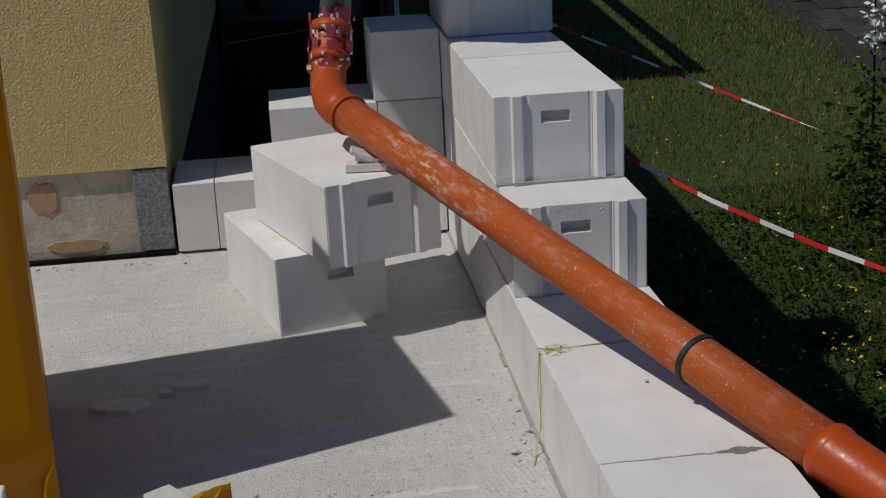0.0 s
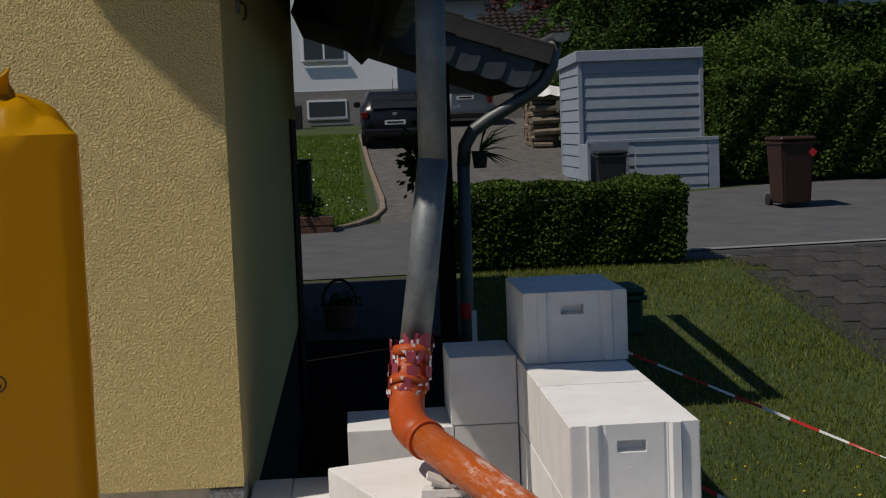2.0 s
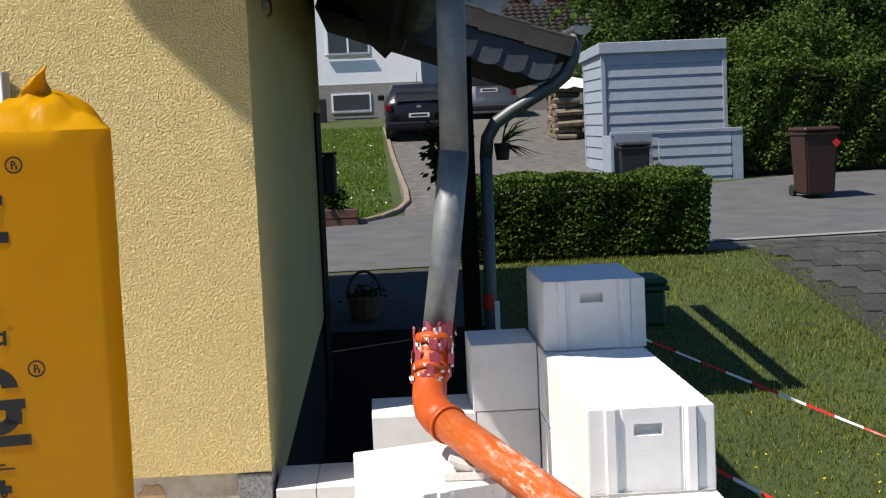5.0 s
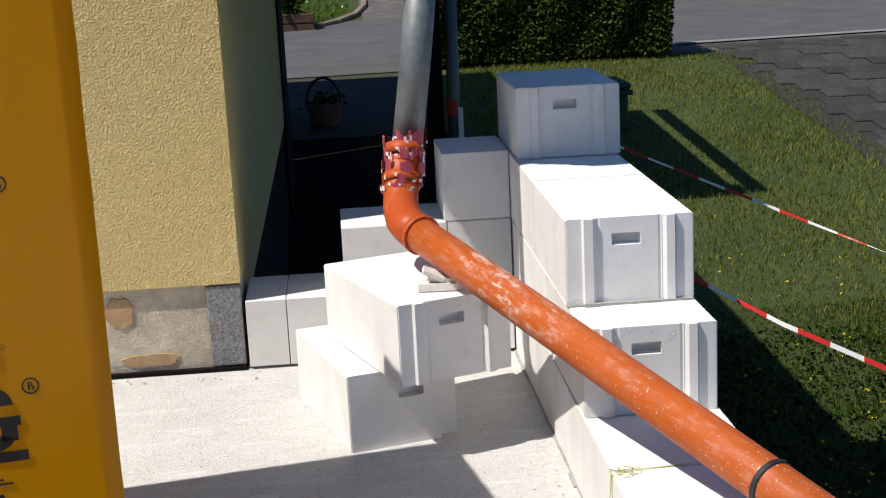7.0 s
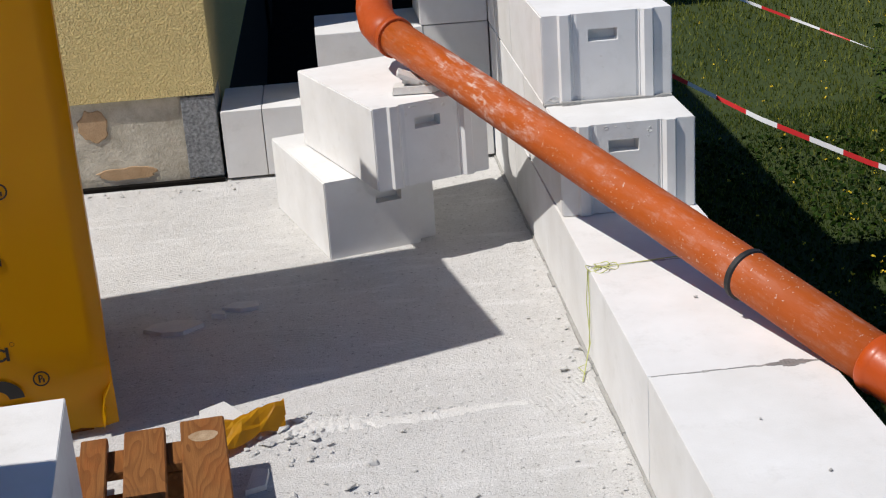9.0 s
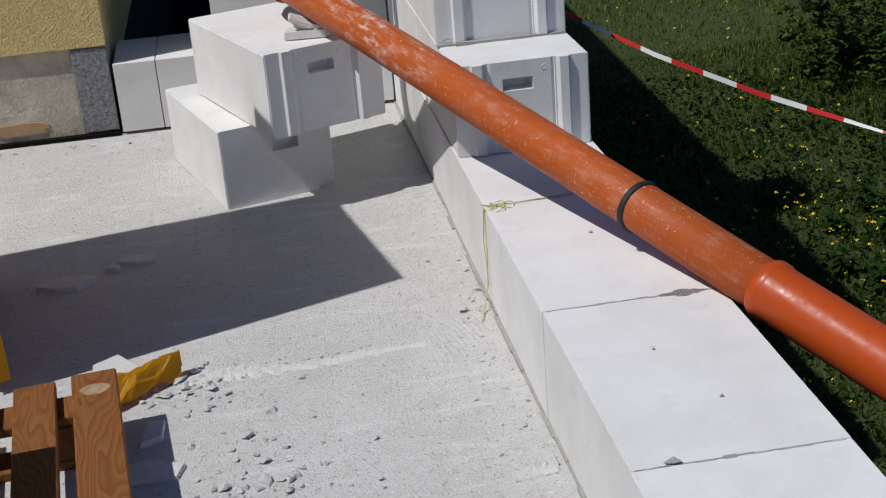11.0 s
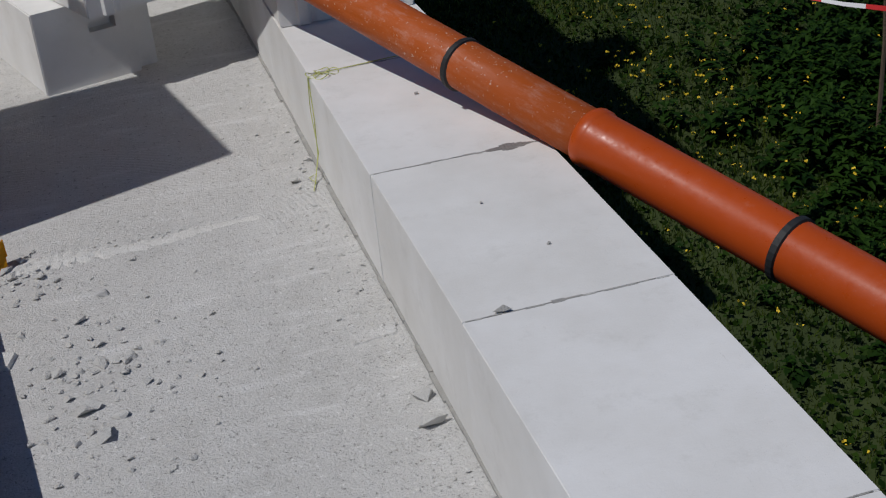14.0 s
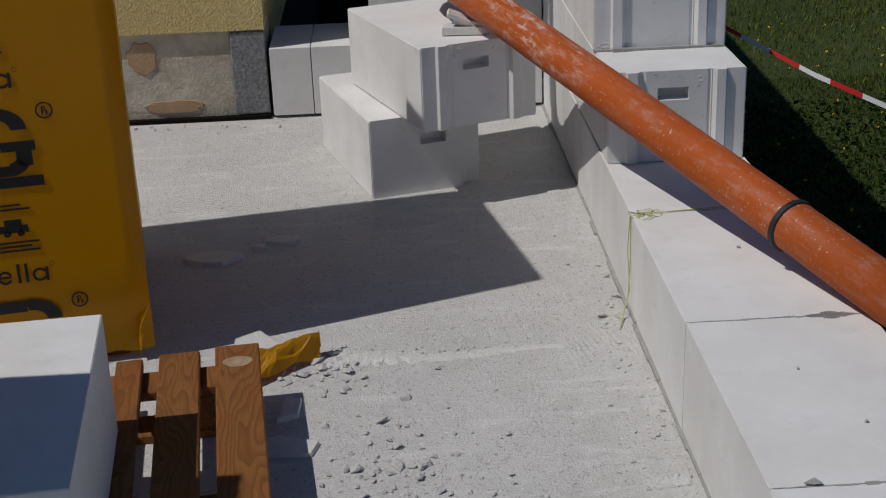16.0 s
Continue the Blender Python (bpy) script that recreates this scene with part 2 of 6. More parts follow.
AERATED = make_aerated()
CONCRETE = make_concrete()
RENDER = make_render_plaster()
ORANGE = make_pipe()
ORANGE_JOINT = make_plastic("orange_pvc_joint", (0.46, 0.075, 0.014), 0.4, 0.5, (0.55, 0.42, 0.35))
ORANGE_CLEAN = make_plastic("orange_pvc_clean", (0.45, 0.066, 0.007), 0.33, 0.12)
RUBBER = make_plain("black_rubber", (0.012, 0.012, 0.012), (0.03, 0.03, 0.03), 20, 0.6, 0.1)
ZINC = make_plain("weathered_zinc", (0.11, 0.125, 0.13), (0.24, 0.262, 0.268), 9, 0.55, 0.15, 0.3)
YELLOW = make_film()
YELLOW_MATT = make_plastic("yellow_film_scrap", (0.70, 0.36, 0.01), 0.4)
BLACK_PRINT = make_plain("black_print", (0.012, 0.011, 0.01), (0.02, 0.019, 0.018), 30, 0.4, 0.0)
BROKEN = make_plain("broken_aerated", (0.70, 0.685, 0.65), (0.80, 0.785, 0.75), 40, 0.95, 0.6)
MORTAR = make_plain("grey_mortar", (0.34, 0.33, 0.31), (0.46, 0.45, 0.42), 25, 0.95, 0.6)
MORTAR_PALE = make_plain("pale_mortar", (0.44, 0.43, 0.41), (0.62, 0.61, 0.59), 45, 0.95, 0.9)
GREY_INSUL = make_plain("grey_bitumen", (0.10, 0.105, 0.11), (0.42, 0.425, 0.43), 95, 0.9, 0.7)
GREY_TAR = make_plain("black_tar_coating", (0.010, 0.010, 0.011), (0.020, 0.020, 0.021), 12, 0.8, 0.4, spec=0.1)
PLINTH = make_plain("old_plinth_adhesive", (0.32, 0.28, 0.21), (0.66, 0.61, 0.50), 9, 0.95, 0.7)
PLINTH_RUST = make_plain("brown_adhesive", (0.40, 0.26, 0.14), (0.50, 0.34, 0.2), 20, 0.95, 0.5)
SLATE = make_plain("slate_tile", (0.055, 0.066, 0.084), (0.095, 0.110, 0.132), 9, 0.5, 0.2, vary=0.6)
CAPTILE = make_plain("dark_concrete_tile", (0.045, 0.04, 0.036), (0.075, 0.068, 0.06), 12, 0.6, 0.25, vary=0.3)
ROOFTILE = make_plain("brown_roof_tile", (0.019, 0.016, 0.015), (0.036, 0.031, 0.028), 3, 0.9, 0.2, spec=0.15)
# Dark timber, with the black shade under the eaves put into its colour.
DARK_SHADE_WOOD = make_wood("dark_shade_timber", (0.007, 0.005, 0.004), (0.013, 0.009, 0.007), 'Y')
PALLET = make_board()
ASPHALT = make_plain("asphalt", (0.066, 0.066, 0.068), (0.10, 0.10, 0.10), 2, 0.9, 0.3)
PAVER = make_plain("grey_paver", (0.045, 0.044, 0.042), (0.078, 0.076, 0.073), 12, 0.95, 0.4, spec=0.1, vary=0.5)
KERB = make_plain("kerb_stone", (0.17, 0.125, 0.085), (0.27, 0.21, 0.15), 6, 0.9, 0.4)
GRAVEL = make_plain("gravel", (0.055, 0.051, 0.047), (0.155, 0.143, 0.13), 5, 0.95, 0.7)
# Near-black base: deep shade under the eaves is put into this colour.
SHADE_BLACK = make_plain("shade_black", (0.008, 0.007, 0.006), (0.016, 0.014, 0.012), 10, 0.95, 0.7, spec=0.03)
SOIL = make_plain("red_soil", (0.10, 0.045, 0.020), (0.16, 0.075, 0.036), 14, 0.95, 0.7)
LAWN = make_plain("lawn", (0.025, 0.042, 0.008), (0.050, 0.068, 0.016), 1.2, 0.95, 0.4)
# Near grass: its shade is put into a darker colour.
BLADES_SHADED = make_leaf("shaded_grass_blades", (0.020, 0.045, 0.004), (0.085, 0.120, 0.016), 0.3)
# Farther mown grass: sunlight is put into a brighter, yellower colour.
BLADES_SUNNY = make_leaf("sunny_mown_grass_blades", (0.075, 0.107, 0.010), (0.26, 0.275, 0.062), 0.35)
BLADES_FAR = make_leaf("far_grass_blades", (0.06, 0.12, 0.010), (0.16, 0.24, 0.035), 0.3)
LEAF_DARK = make_leaf("hedge_leaves", (0.013, 0.030, 0.006), (0.056, 0.094, 0.017))
LEAF_HEDGE = make_leaf("clipped_hedge_leaves", (0.022, 0.050, 0.008), (0.100, 0.155, 0.026))
LEAF_MID = make_leaf("shrub_leaves", (0.005, 0.020, 0.002), (0.028, 0.066, 0.008))
LEAF_FIR = make_leaf("conifer_foliage", (0.024, 0.060, 0.012), (0.125, 0.215, 0.044), 0.3)
LEAF_LIGHT = make_leaf("light_leaves", (0.022, 0.050, 0.008), (0.095, 0.140, 0.026))
LEAF_COPPER = make_leaf("copper_leaves", (0.03, 0.012, 0.012), (0.09, 0.03, 0.03))
# Clover is darkened in colour too, to go with the shaded near grass.
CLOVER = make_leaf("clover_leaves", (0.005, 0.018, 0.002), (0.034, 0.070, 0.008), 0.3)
KERB_GREY = make_plain("grey_edging", (0.17, 0.17, 0.165), (0.25, 0.25, 0.24), 6, 0.9, 0.4)
BOARD_WHITE = make_plain("white_boards", (0.62, 0.62, 0.62), (0.70, 0.70, 0.70), 3, 0.8, 0.1)
PETAL = make_plain("yellow_petals", (0.75, 0.50, 0.02), (0.8, 0.58, 0.03), 30, 0.7, 0.0)
PETAL_WHITE = make_plain("white_petals", (0.75, 0.75, 0.7), (0.82, 0.82, 0.78), 30, 0.7, 0.0)
BARK = make_plain("bark", (0.10, 0.07, 0.045), (0.16, 0.12, 0.08), 16, 0.95, 0.8)
SHED_PAINT = make_plain("pale_blue_paint", (0.25, 0.285, 0.335), (0.31, 0.345, 0.395), 4, 0.6, 0.1)
WHITE_PAINT = make_plain("white_paint", (0.80, 0.81, 0.83), (0.86, 0.87, 0.88), 3, 0.7, 0.1)
GREY_PLASTER = make_plain("grey_plaster", (0.23, 0.21, 0.20), (0.29, 0.27, 0.255), 9, 0.95, 0.5)
GREEN_PLASTIC = make_plastic("green_plastic", (0.010, 0.060, 0.030), 0.4)
BROWN_PLASTIC = make_plastic("brown_plastic", (0.04, 0.018, 0.012), 0.45)
BLACK_PLASTIC = make_plastic("black_plastic", (0.02, 0.02, 0.022), 0.4)
TAPE_RED = make_plastic("red_tape", (0.60, 0.03, 0.03), 0.4)
TAPE_WHITE = make_plastic("white_tape", (0.78, 0.77, 0.75), 0.4)
TAPE_WINE = make_plastic("wine_red_tape", (0.40, 0.07, 0.10), 0.35)
STRING = make_plain("builders_string", (0.45, 0.48, 0.14), (0.55, 0.56, 0.22), 60, 0.8, 0.0)
CAR_BLACK = make_plastic("black_car_paint", (0.012, 0.012, 0.016), 0.15)
CAR_SILVER = make_plastic("silver_car_paint", (0.42, 0.43, 0.45), 0.22)
# Blue-grey base puts the sky's reflection into the dark glass colour.
CAR_GLASS = make_plastic("dark_car_glass", (0.05, 0.058, 0.064), 0.08)
STEEL = make_plain("steel_tube", (0.34, 0.33, 0.32), (0.46, 0.45, 0.43), 10, 0.35, 0.05, 0.9)
CABLE = make_plain("black_cable", (0.02, 0.02, 0.02), (0.03, 0.03, 0.03), 10, 0.6, 0.0)
TERRACOTTA = make_plain("brown_box_wood", (0.09, 0.045, 0.03), (0.14, 0.075, 0.05), 12, 0.85, 0.3)
LOGS = make_plain("split_logs", (0.16, 0.12, 0.085), (0.36, 0.29, 0.21), 9, 0.9, 0.6, vary=0.7)
KNOT = make_plain("wood_knot", (0.30, 0.19, 0.10), (0.50, 0.38, 0.25), 30, 0.8, 0.3)


# ---- building helpers ----
def put_mesh(name, bm, material, parent=None, label="", smooth=False):
    me = bpy.data.meshes.new(name)
    if smooth:
        for f in bm.faces:
            f.smooth = len(f.verts) == 4
    bm.normal_update()
    bm.to_mesh(me)
    bm.free()
    me.materials.append(material)
    ob = new(name, me)
    if parent is not None:
        ob.parent = parent
    if label:
        ob["label"] = label
    return ob


def part(name, bm, material, parent, label="", smooth=False):
    return put_mesh(name, bm, material, parent, label, smooth)


def thing(name, m, label, category, group="", kind=""):
    ob = new(name)
    ob.empty_display_size = 0.1
    ob.matrix_world = m
    return tagged(ob, label, category, group, kind)


def box(bm, x0, x1, y0, y1, z0, z1, bevel=0.0, m=None):
    vs = [bm.verts.new((x, y, z)) for x in (x0, x1) for y in (y0, y1) for z in (z0, z1)]
    idx = ((0, 1, 3, 2), (4, 6, 7, 5), (0, 4, 5, 1), (2, 3, 7, 6), (0, 2, 6, 4), (1, 5, 7, 3))
    fs = [bm.faces.new([vs[i] for i in q]) for q in idx]
    if bevel:
        es = {e for f in fs for e in f.edges}
        out = bmesh.ops.bevel(bm, geom=list(es), offset=bevel, segments=1, affect='EDGES')
        vs = list({v for v in vs if v.is_valid} | set(out["verts"]))
    if m is not None:
        bmesh.ops.transform(bm, matrix=m, verts=[v for v in vs if v.is_valid])
    return vs


def boxed(*args, bevel=0.0, m=None):
    bm = bmesh.new()
    box(bm, *args, bevel=bevel, m=m)
    return bm


def tube(points, radius, sides=16, caps=True, bm=None):
    """A tube along points; radius is a number or one for each point."""
    bm = bm or bmesh.new()
    pts = [Vector(p) for p in points]
    rad = list(radius) if hasattr(radius, "__len__") else [radius] * len(pts)
    rings, side = [], None
    for i, p in enumerate(pts):
        d = (pts[min(i + 1, len(pts) - 1)] - pts[max(i - 1, 0)]).normalized()
        if side is None:
            side = d.orthogonal().normalized()
        side = (side - d * side.dot(d)).normalized()
        up = d.cross(side)
        rings.append([bm.verts.new(p + rad[i] * (math.cos(a) * side + math.sin(a) * up)) for a in (2 * math.pi * k / sides for k in range(sides))])
    for a, b in zip(rings, rings[1:]):
        for k in range(sides):
            bm.faces.new((a[k], a[(k + 1) % sides], b[(k + 1) % sides], b[k]))
    if caps:
        bm.faces.new(rings[0][::-1])
        bm.faces.new(rings[-1])
    return bm


def prism(outline, depth, bm=None, m=None):
    """A flat outline of (x, z) pushed through y from 0 to depth."""
    bm = bm or bmesh.new()
    a = [bm.verts.new((x, 0, z)) for x, z in outline]
    b = [bm.verts.new((x, depth, z)) for x, z in outline]
    bm.faces.new(a)
    bm.faces.new(b[::-1])
    for i in range(len(a)):
        j = (i + 1) % len(a)
        bm.faces.new((a[j], a[i], b[i], b[j]))
    bmesh.ops.recalc_face_normals(bm, faces=bm.faces[:])
    if m is not None:
        bmesh.ops.transform(bm, matrix=m, verts=bm.verts[:])
    return bm


# ---- ground ----
def ground_height(x, y):
    if y < 1:
        z = -1.36
    elif y < 11.5:
        z = -1.36 + 0.1295 * (y - 1)
    elif y < 17.5:
        z = 0.1 * (y - 11.5) / 6
    else:
        z = 0.1 + 0.07 * min(y - 17.5, 45)
    return z


def patch(points, lift, step=1.0):
    """A sheet over an outline of (x, y) that follows the ground, a little above it."""
    bm = bmesh.new()
    n = max(1, int(max(abs(points[0][1] - points[3][1]), abs(points[1][1] - points[2][1])) / step))
    rows = []
    for i in range(n + 1):
        f = i / n
        l = Vector(points[0]).lerp(Vector(points[3]), f)
        r = Vector(points[1]).lerp(Vector(points[2]), f)
        row = []
        for k in range(9):
            p = l.lerp(r, k / 8)
            row.append(bm.verts.new((p.x, p.y, ground_height(p.x, p.y) + lift)))
        rows.append(row)
    for a, b in zip(rows, rows[1:]):
        for k in range(8):
            bm.faces.new((a[k], a[k + 1], b[k + 1], b[k]))
    return bm


bm = bmesh.new()
xs = [-400, -150, -60] + [-30 + 2.0 * i for i in range(31)] + [60, 150, 400]
ys = [-400, -100, -30, -10, -5, -2, 0] + [i * 0.5 for i in range(1, 48)] + [24 + i * 2.0 for i in range(1, 22)] + [90, 150, 300, 500]
grid = [[bm.verts.new((x, y, ground_height(x, y))) for x in xs] for y in ys]
for a, b in zip(grid, grid[1:]):
    for k in range(len(xs) - 1):
        bm.faces.new((a[k], a[k + 1], b[k + 1], b[k]))
ground = tagged(put_mesh("ground", bm, LAWN), "green lawn and garden ground rising to the street", "lawn", kind="structure")

bm = patch([(-7, 11.55), (34, 14.2), (34, 33.0), (-7, 15.5)], 0.012)
road = tagged(put_mesh("road", bm, ASPHALT), "grey asphalt street running past the gardens", "road", kind="structure")
bm = patch([(-0.12, 17.8), (3.62, 18.6), (5.6, 44), (-0.18, 44)], 0.016, 1.0)
tagged(put_mesh("driveway", bm, GRAVEL), "grey gravel driveway climbing to the parked cars", "driveway", kind="structure")
bm = patch([(-1.6, 9.3), (0.3, 9.3), (0.5, 11.65), (-1.6, 11.65)], 0.02)
tagged(put_mesh("side_path", bm, PAVER), "grey paving between house and street", "path", kind="structure")
# Strip stands for the shaded pit; its blackness is put into the colour.
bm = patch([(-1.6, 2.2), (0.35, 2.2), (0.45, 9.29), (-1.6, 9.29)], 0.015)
tagged(put_mesh("shaded_bed", bm, SHADE_BLACK), "ground strip with the black shade under the eaves put into its colour", "soil", kind="structure")

# ---- slab ----
bm = bmesh.new()
box(bm, -6.0, 0.345, -8.0, 2.2, -0.2, 0.0)
slab = tagged(put_mesh("floor", bm, CONCRETE), "pale rough concrete slab with dust and scratches", "concrete floor", kind="structure")
bm = boxed(-6.0, 0.33, -8.0, 2.18, -1.6, -0.204)
tagged(put_mesh("foundation_wall", bm, MORTAR), "grey concrete foundation wall under the slab", "foundation", kind="structure")

# ---- aerated concrete blocks ----
BW, BH = 0.365, 0.247


def block_mesh(length, width=BW, height=BH, features=True, seed=0):
    """A block along y with its tongued end at y = 0: two tongues and a grip pocket."""
    bm = bmesh.new()
    if features and width > 0.3:
        t = 0.011
        s = width / BW
        plan = [(0, 0), (0.046, 0), (0.051, -t), (0.076, -t), (0.087, 0.004), (0.100, 0.0), (0.262, 0.0), (0.274, 0.004), (0.285, -t), (0.308, -t), (0.314, 0.0), (0.365, 0)]
        plan = [(x * s, y) for x, y in plan] + [(width, length), (0, length)]
        hole = 5
        if features == "groove":
            plan = [(0, 0), (0.100, 0), (0.262, 0), (0.300, 0), (0.303, 0.032), (0.365, 0.032)]
            plan = [(x * s, y) for x, y in plan] + [(width, length), (0, length)]
            hole = 1
    else:
        plan = [(0, 0), (width, 0), (width, length), (0, length)]
        hole = -1
    lo = [bm.verts.new((x, y, 0)) for x, y in plan]
    hi = [bm.verts.new((x, y, height)) for x, y in plan]
    bm.faces.new(lo[::-1])
    bm.faces.new(hi)
    for i in range(len(plan)):
        j = (i + 1) % len(plan)
        if i != hole:
            bm.faces.new((lo[i], lo[j], hi[j], hi[i]))
    rim = [e for e in bm.edges if e.calc_length() > 0.2 and len(e.link_faces) == 2 and e.calc_face_angle(0) > 1.2]
    rim += [e for e in bm.edges if len(e.link_faces) == 2 and abs(e.verts[0].co.z - e.verts[1].co.z) < 1e-5 and e not in rim]
    if hole >= 0:
        (xa, ya), (xb, _) = plan[hole], plan[hole + 1]
        xm, zm = (0.205 if features == "groove" else 0.172) * width / BW, height * (0.69 if features == "groove" else 0.745)
        gx = [xa, xm - 0.041, xm + 0.041, xb]
        gz = [0, zm - 0.017, zm + 0.017, height]
        g = {(i, k): (lo[hole] if (i, k) == (0, 0) else lo[hole + 1] if (i, k) == (3, 0) else hi[hole] if (i, k) == (0, 3) else hi[hole + 1] if (i, k) == (3, 3) else bm.verts.new((gx[i], 0, gz[k])))
             for i in range(4) for k in range(4)}
        for i in range(3):
            for k in range(3):
                if (i, k) != (1, 1):
                    bm.faces.new((g[i, k], g[i + 1, k], g[i + 1, k + 1], g[i, k + 1]))
        ring = [g[1, 1], g[2, 1], g[2, 2], g[1, 2]]
        deep = [bm.verts.new((v.co.x + (0.004 if v.co.x < xm else -0.004), 0.035, v.co.z + (0.003 if v.co.z < zm else -0.003))) for v in ring]
        bm.faces.new(deep)
        for i in range(4):
            j = (i + 1) % 4
            bm.faces.new((ring[i], ring[j], deep[j], deep[i]))
    bmesh.ops.remove_doubles(bm, verts=bm.verts[:], dist=1e-5)
    edges = [e for e in bm.edges if e.is_valid and len(e.link_faces) == 2 and e.calc_face_angle(0) > 1.2 and (e.calc_length() > 0.2)]
    bmesh.ops.bevel(bm, geom=edges, offset=0.0035 if features else 0.0016, segments=2, affect='EDGES')
    bmesh.ops.recalc_face_normals(bm, faces=bm.faces[:])
    return bm


BLOCK_LABEL = "white aerated concrete block with tongued end and grip pocket"


def block(x, y, z, length=0.622, width=BW, turn=0.0, height=BH, features=True, label=BLOCK_LABEL, group="blocks of the new wall"):
    ob = put_mesh("aerated_concrete_block", block_mesh(length, width, height, features, int(abs(x) * 991 + abs(y) * 577 + z * 331)), AERATED)
    ob.matrix_world = pose(x, y, z, 0, 0, turn)
    return tagged(ob, label, "building block", group)


def chipped(ob, x, z, w, h, seed, y=-0.0004):
    """A rough broken spot on the tongued end of a block."""
    r = random.Random(seed)
    bm = bmesh.new()
    n = 13
    rim = [(x + w * r.uniform(0.6, 1.1) * math.cos(2 * math.pi * i / n), z + h * r.uniform(0.6, 1.1) * math.sin(2 * math.pi * i / n)) for i in range(n)]
    out = [bm.verts.new((a, 0.001, b)) for a, b in rim]
    inn = [bm.verts.new((x + (a - x) * 0.7, y - r.uniform(0, 0.0006), z + (b - z) * 0.7)) for a, b in rim]
    c = bm.verts.new((x, y + 0.0006, z))
    for i in range(n):
        j = (i + 1) % n
        bm.faces.new((out[i], out[j], inn[j], inn[i]))
        bm.faces.new((inn[i], inn[j], c))
    part("broken_spot", bm, BROKEN, ob, "rough chipped spot")


rnd = random.Random(4)
LOW = "white aerated concrete block in the low first course"
for y in (0.0, -0.6265, -1.253, -1.8795, -2.506, -3.1325, -3.759):
    block(rnd.uniform(-0.002, 0.002), y + 0.0015, 0.004, 0.6257, 0.374, label=LOW, features=False)
for y, l in ((0.6275, 0.62), (1.2505, 0.555)):
    block(0.0, y, 0.004, l, label=LOW, features=False)
for y, l in ((0.374, 0.622), (0.998, 0.622), (1.6225, 0.56)):
    ob = block(0.002, y, 0.253, l)
    if y < 0.5:
        for k, (x, z, w, h) in enumerate(((0.125, 0.236, 0.010, 0.007), (0.150, 0.239, 0.007, 0.005), (0.185, 0.234, 0.006, 0.008), (0.245, 0.222, 0.013, 0.013), (0.236, 0.205, 0.007, 0.006), (0.075, 0.238, 0.006, 0.007), (0.148, 0.145, 0.006, 0.003), (0.25, 0.12, 0.004, 0.008))):
            chipped(ob, x, z, w, h, k)
for y, l in ((0.608, 0.622), (1.232, 0.40), (1.634, 0.55)):
    ob = block(0.0, y, 0.503, l)
    if y < 1:
        for k, (x, z, w, h) in enumerate(((0.03, 0.012, 0.028, 0.012), (0.10, 0.010, 0.03, 0.010), (0.165, 0.125, 0.005, 0.004), (0.17, 0.095, 0.004, 0.003))):
            chipped(ob, x, z, w, h, 20 + k)
block(0.008, 1.642, 0.753, 0.545, label="white aerated concrete block on top of the stepped corner")
CROSS = "white aerated concrete block of the short cross wall"
for x, w in ((-0.988, 0.147), (-0.838, 0.146), (-0.689, 0.342), (-0.344, 0.340)):
    block(x, 1.812, 0.012, 0.37, w, features=False, label=CROSS)
for x, w in ((-0.622, 0.384), (-0.235, 0.231)):
    block(x, 1.812, 0.262, 0.37, w, features=False, label=CROSS)
block(-0.245, 1.812, 0.512, 0.37, 0.241, features=False, label=CROSS)
# the two loose blocks
block(-0.633, 0.890, 0.0, 0.585, 0.362, 16.5, features="groove", label="white aerated concrete block lying on the slab under another", group="loose blocks")
ob = block(-0.474, 0.747, 0.25, 0.622, BW, 20.0, label="white aerated concrete block lying across another block", group="loose blocks")
for k, (x, z, w, h) in enumerate(((0.13, 0.235, 0.022, 0.006), (0.19, 0.238, 0.02, 0.005), (0.225, 0.225, 0.010, 0.010), (0.105, 0.215, 0.005, 0.010), (0.15, 0.07, 0.004, 0.004))):
    chipped(ob, x, z, w, h, 40 + k)

# mortar bed along the foot of the walls
bm = bmesh.new()
for i in range(60):
    y = -3.8 + i * 0.1
    box(bm, -0.004 - rnd.uniform(0, 0.008), 0.01, y, y + 0.1, -0.01, 0.004 + rnd.uniform(0, 0.005))
tagged(put_mesh("mortar_bed", bm, MORTAR), "grey mortar bed under the first course", "mortar", kind="structure")

# ---- house ----
# Hidden from the camera; added so that its shadow darkens the side path.
bm = boxed(-8.0, -1.35, 8.61, 10.7, -1.2, 4.0)
tagged(put_mesh("wall_rear", bm, RENDER), "yellow roughcast block added out of view to shade the side path", "house wall", kind="structure")
HX, HY = -1.0, 1.82
bm = bmesh.new()
box(bm, -5.2, HX, HY, HY + 0.3, 0.33, 4.2)
tagged(put_mesh("wall_gable", bm, RENDER), "yellow roughcast gable wall of the house", "house wall", kind="structure")
bm = boxed(HX - 0.3, HX - 0.003, HY + 0.305, 8.6, 0.16, 2.75)
tagged(put_mesh("wall_side", bm, RENDER), "yellow roughcast side wall in the shade of the eaves", "house wall", kind="structure")
tagged(put_mesh("plinth_side", boxed(HX - 0.3, HX - 0.012, HY + 0.305, 8.6, -1.5, 0.156), GREY_TAR), "black coated plinth of the side wall", "plinth", kind="structure")
bm = boxed(-5.2, HX - 0.006, HY + 0.02, HY + 0.3, -0.02, 0.326)
plinth = tagged(put_mesh("plinth", bm, PLINTH), "bare plinth with patches of old adhesive", "plinth", kind="structure")
bm = boxed(-1.125, HX - 0.001, HY + 0.004, HY + 0.016, 0.02, 0.324, bevel=0.003)
tagged(put_mesh("plinth_sheet", bm, GREY_INSUL), "grey bitumen sheet at the corner of the plinth", "sealing sheet", kind="structure")

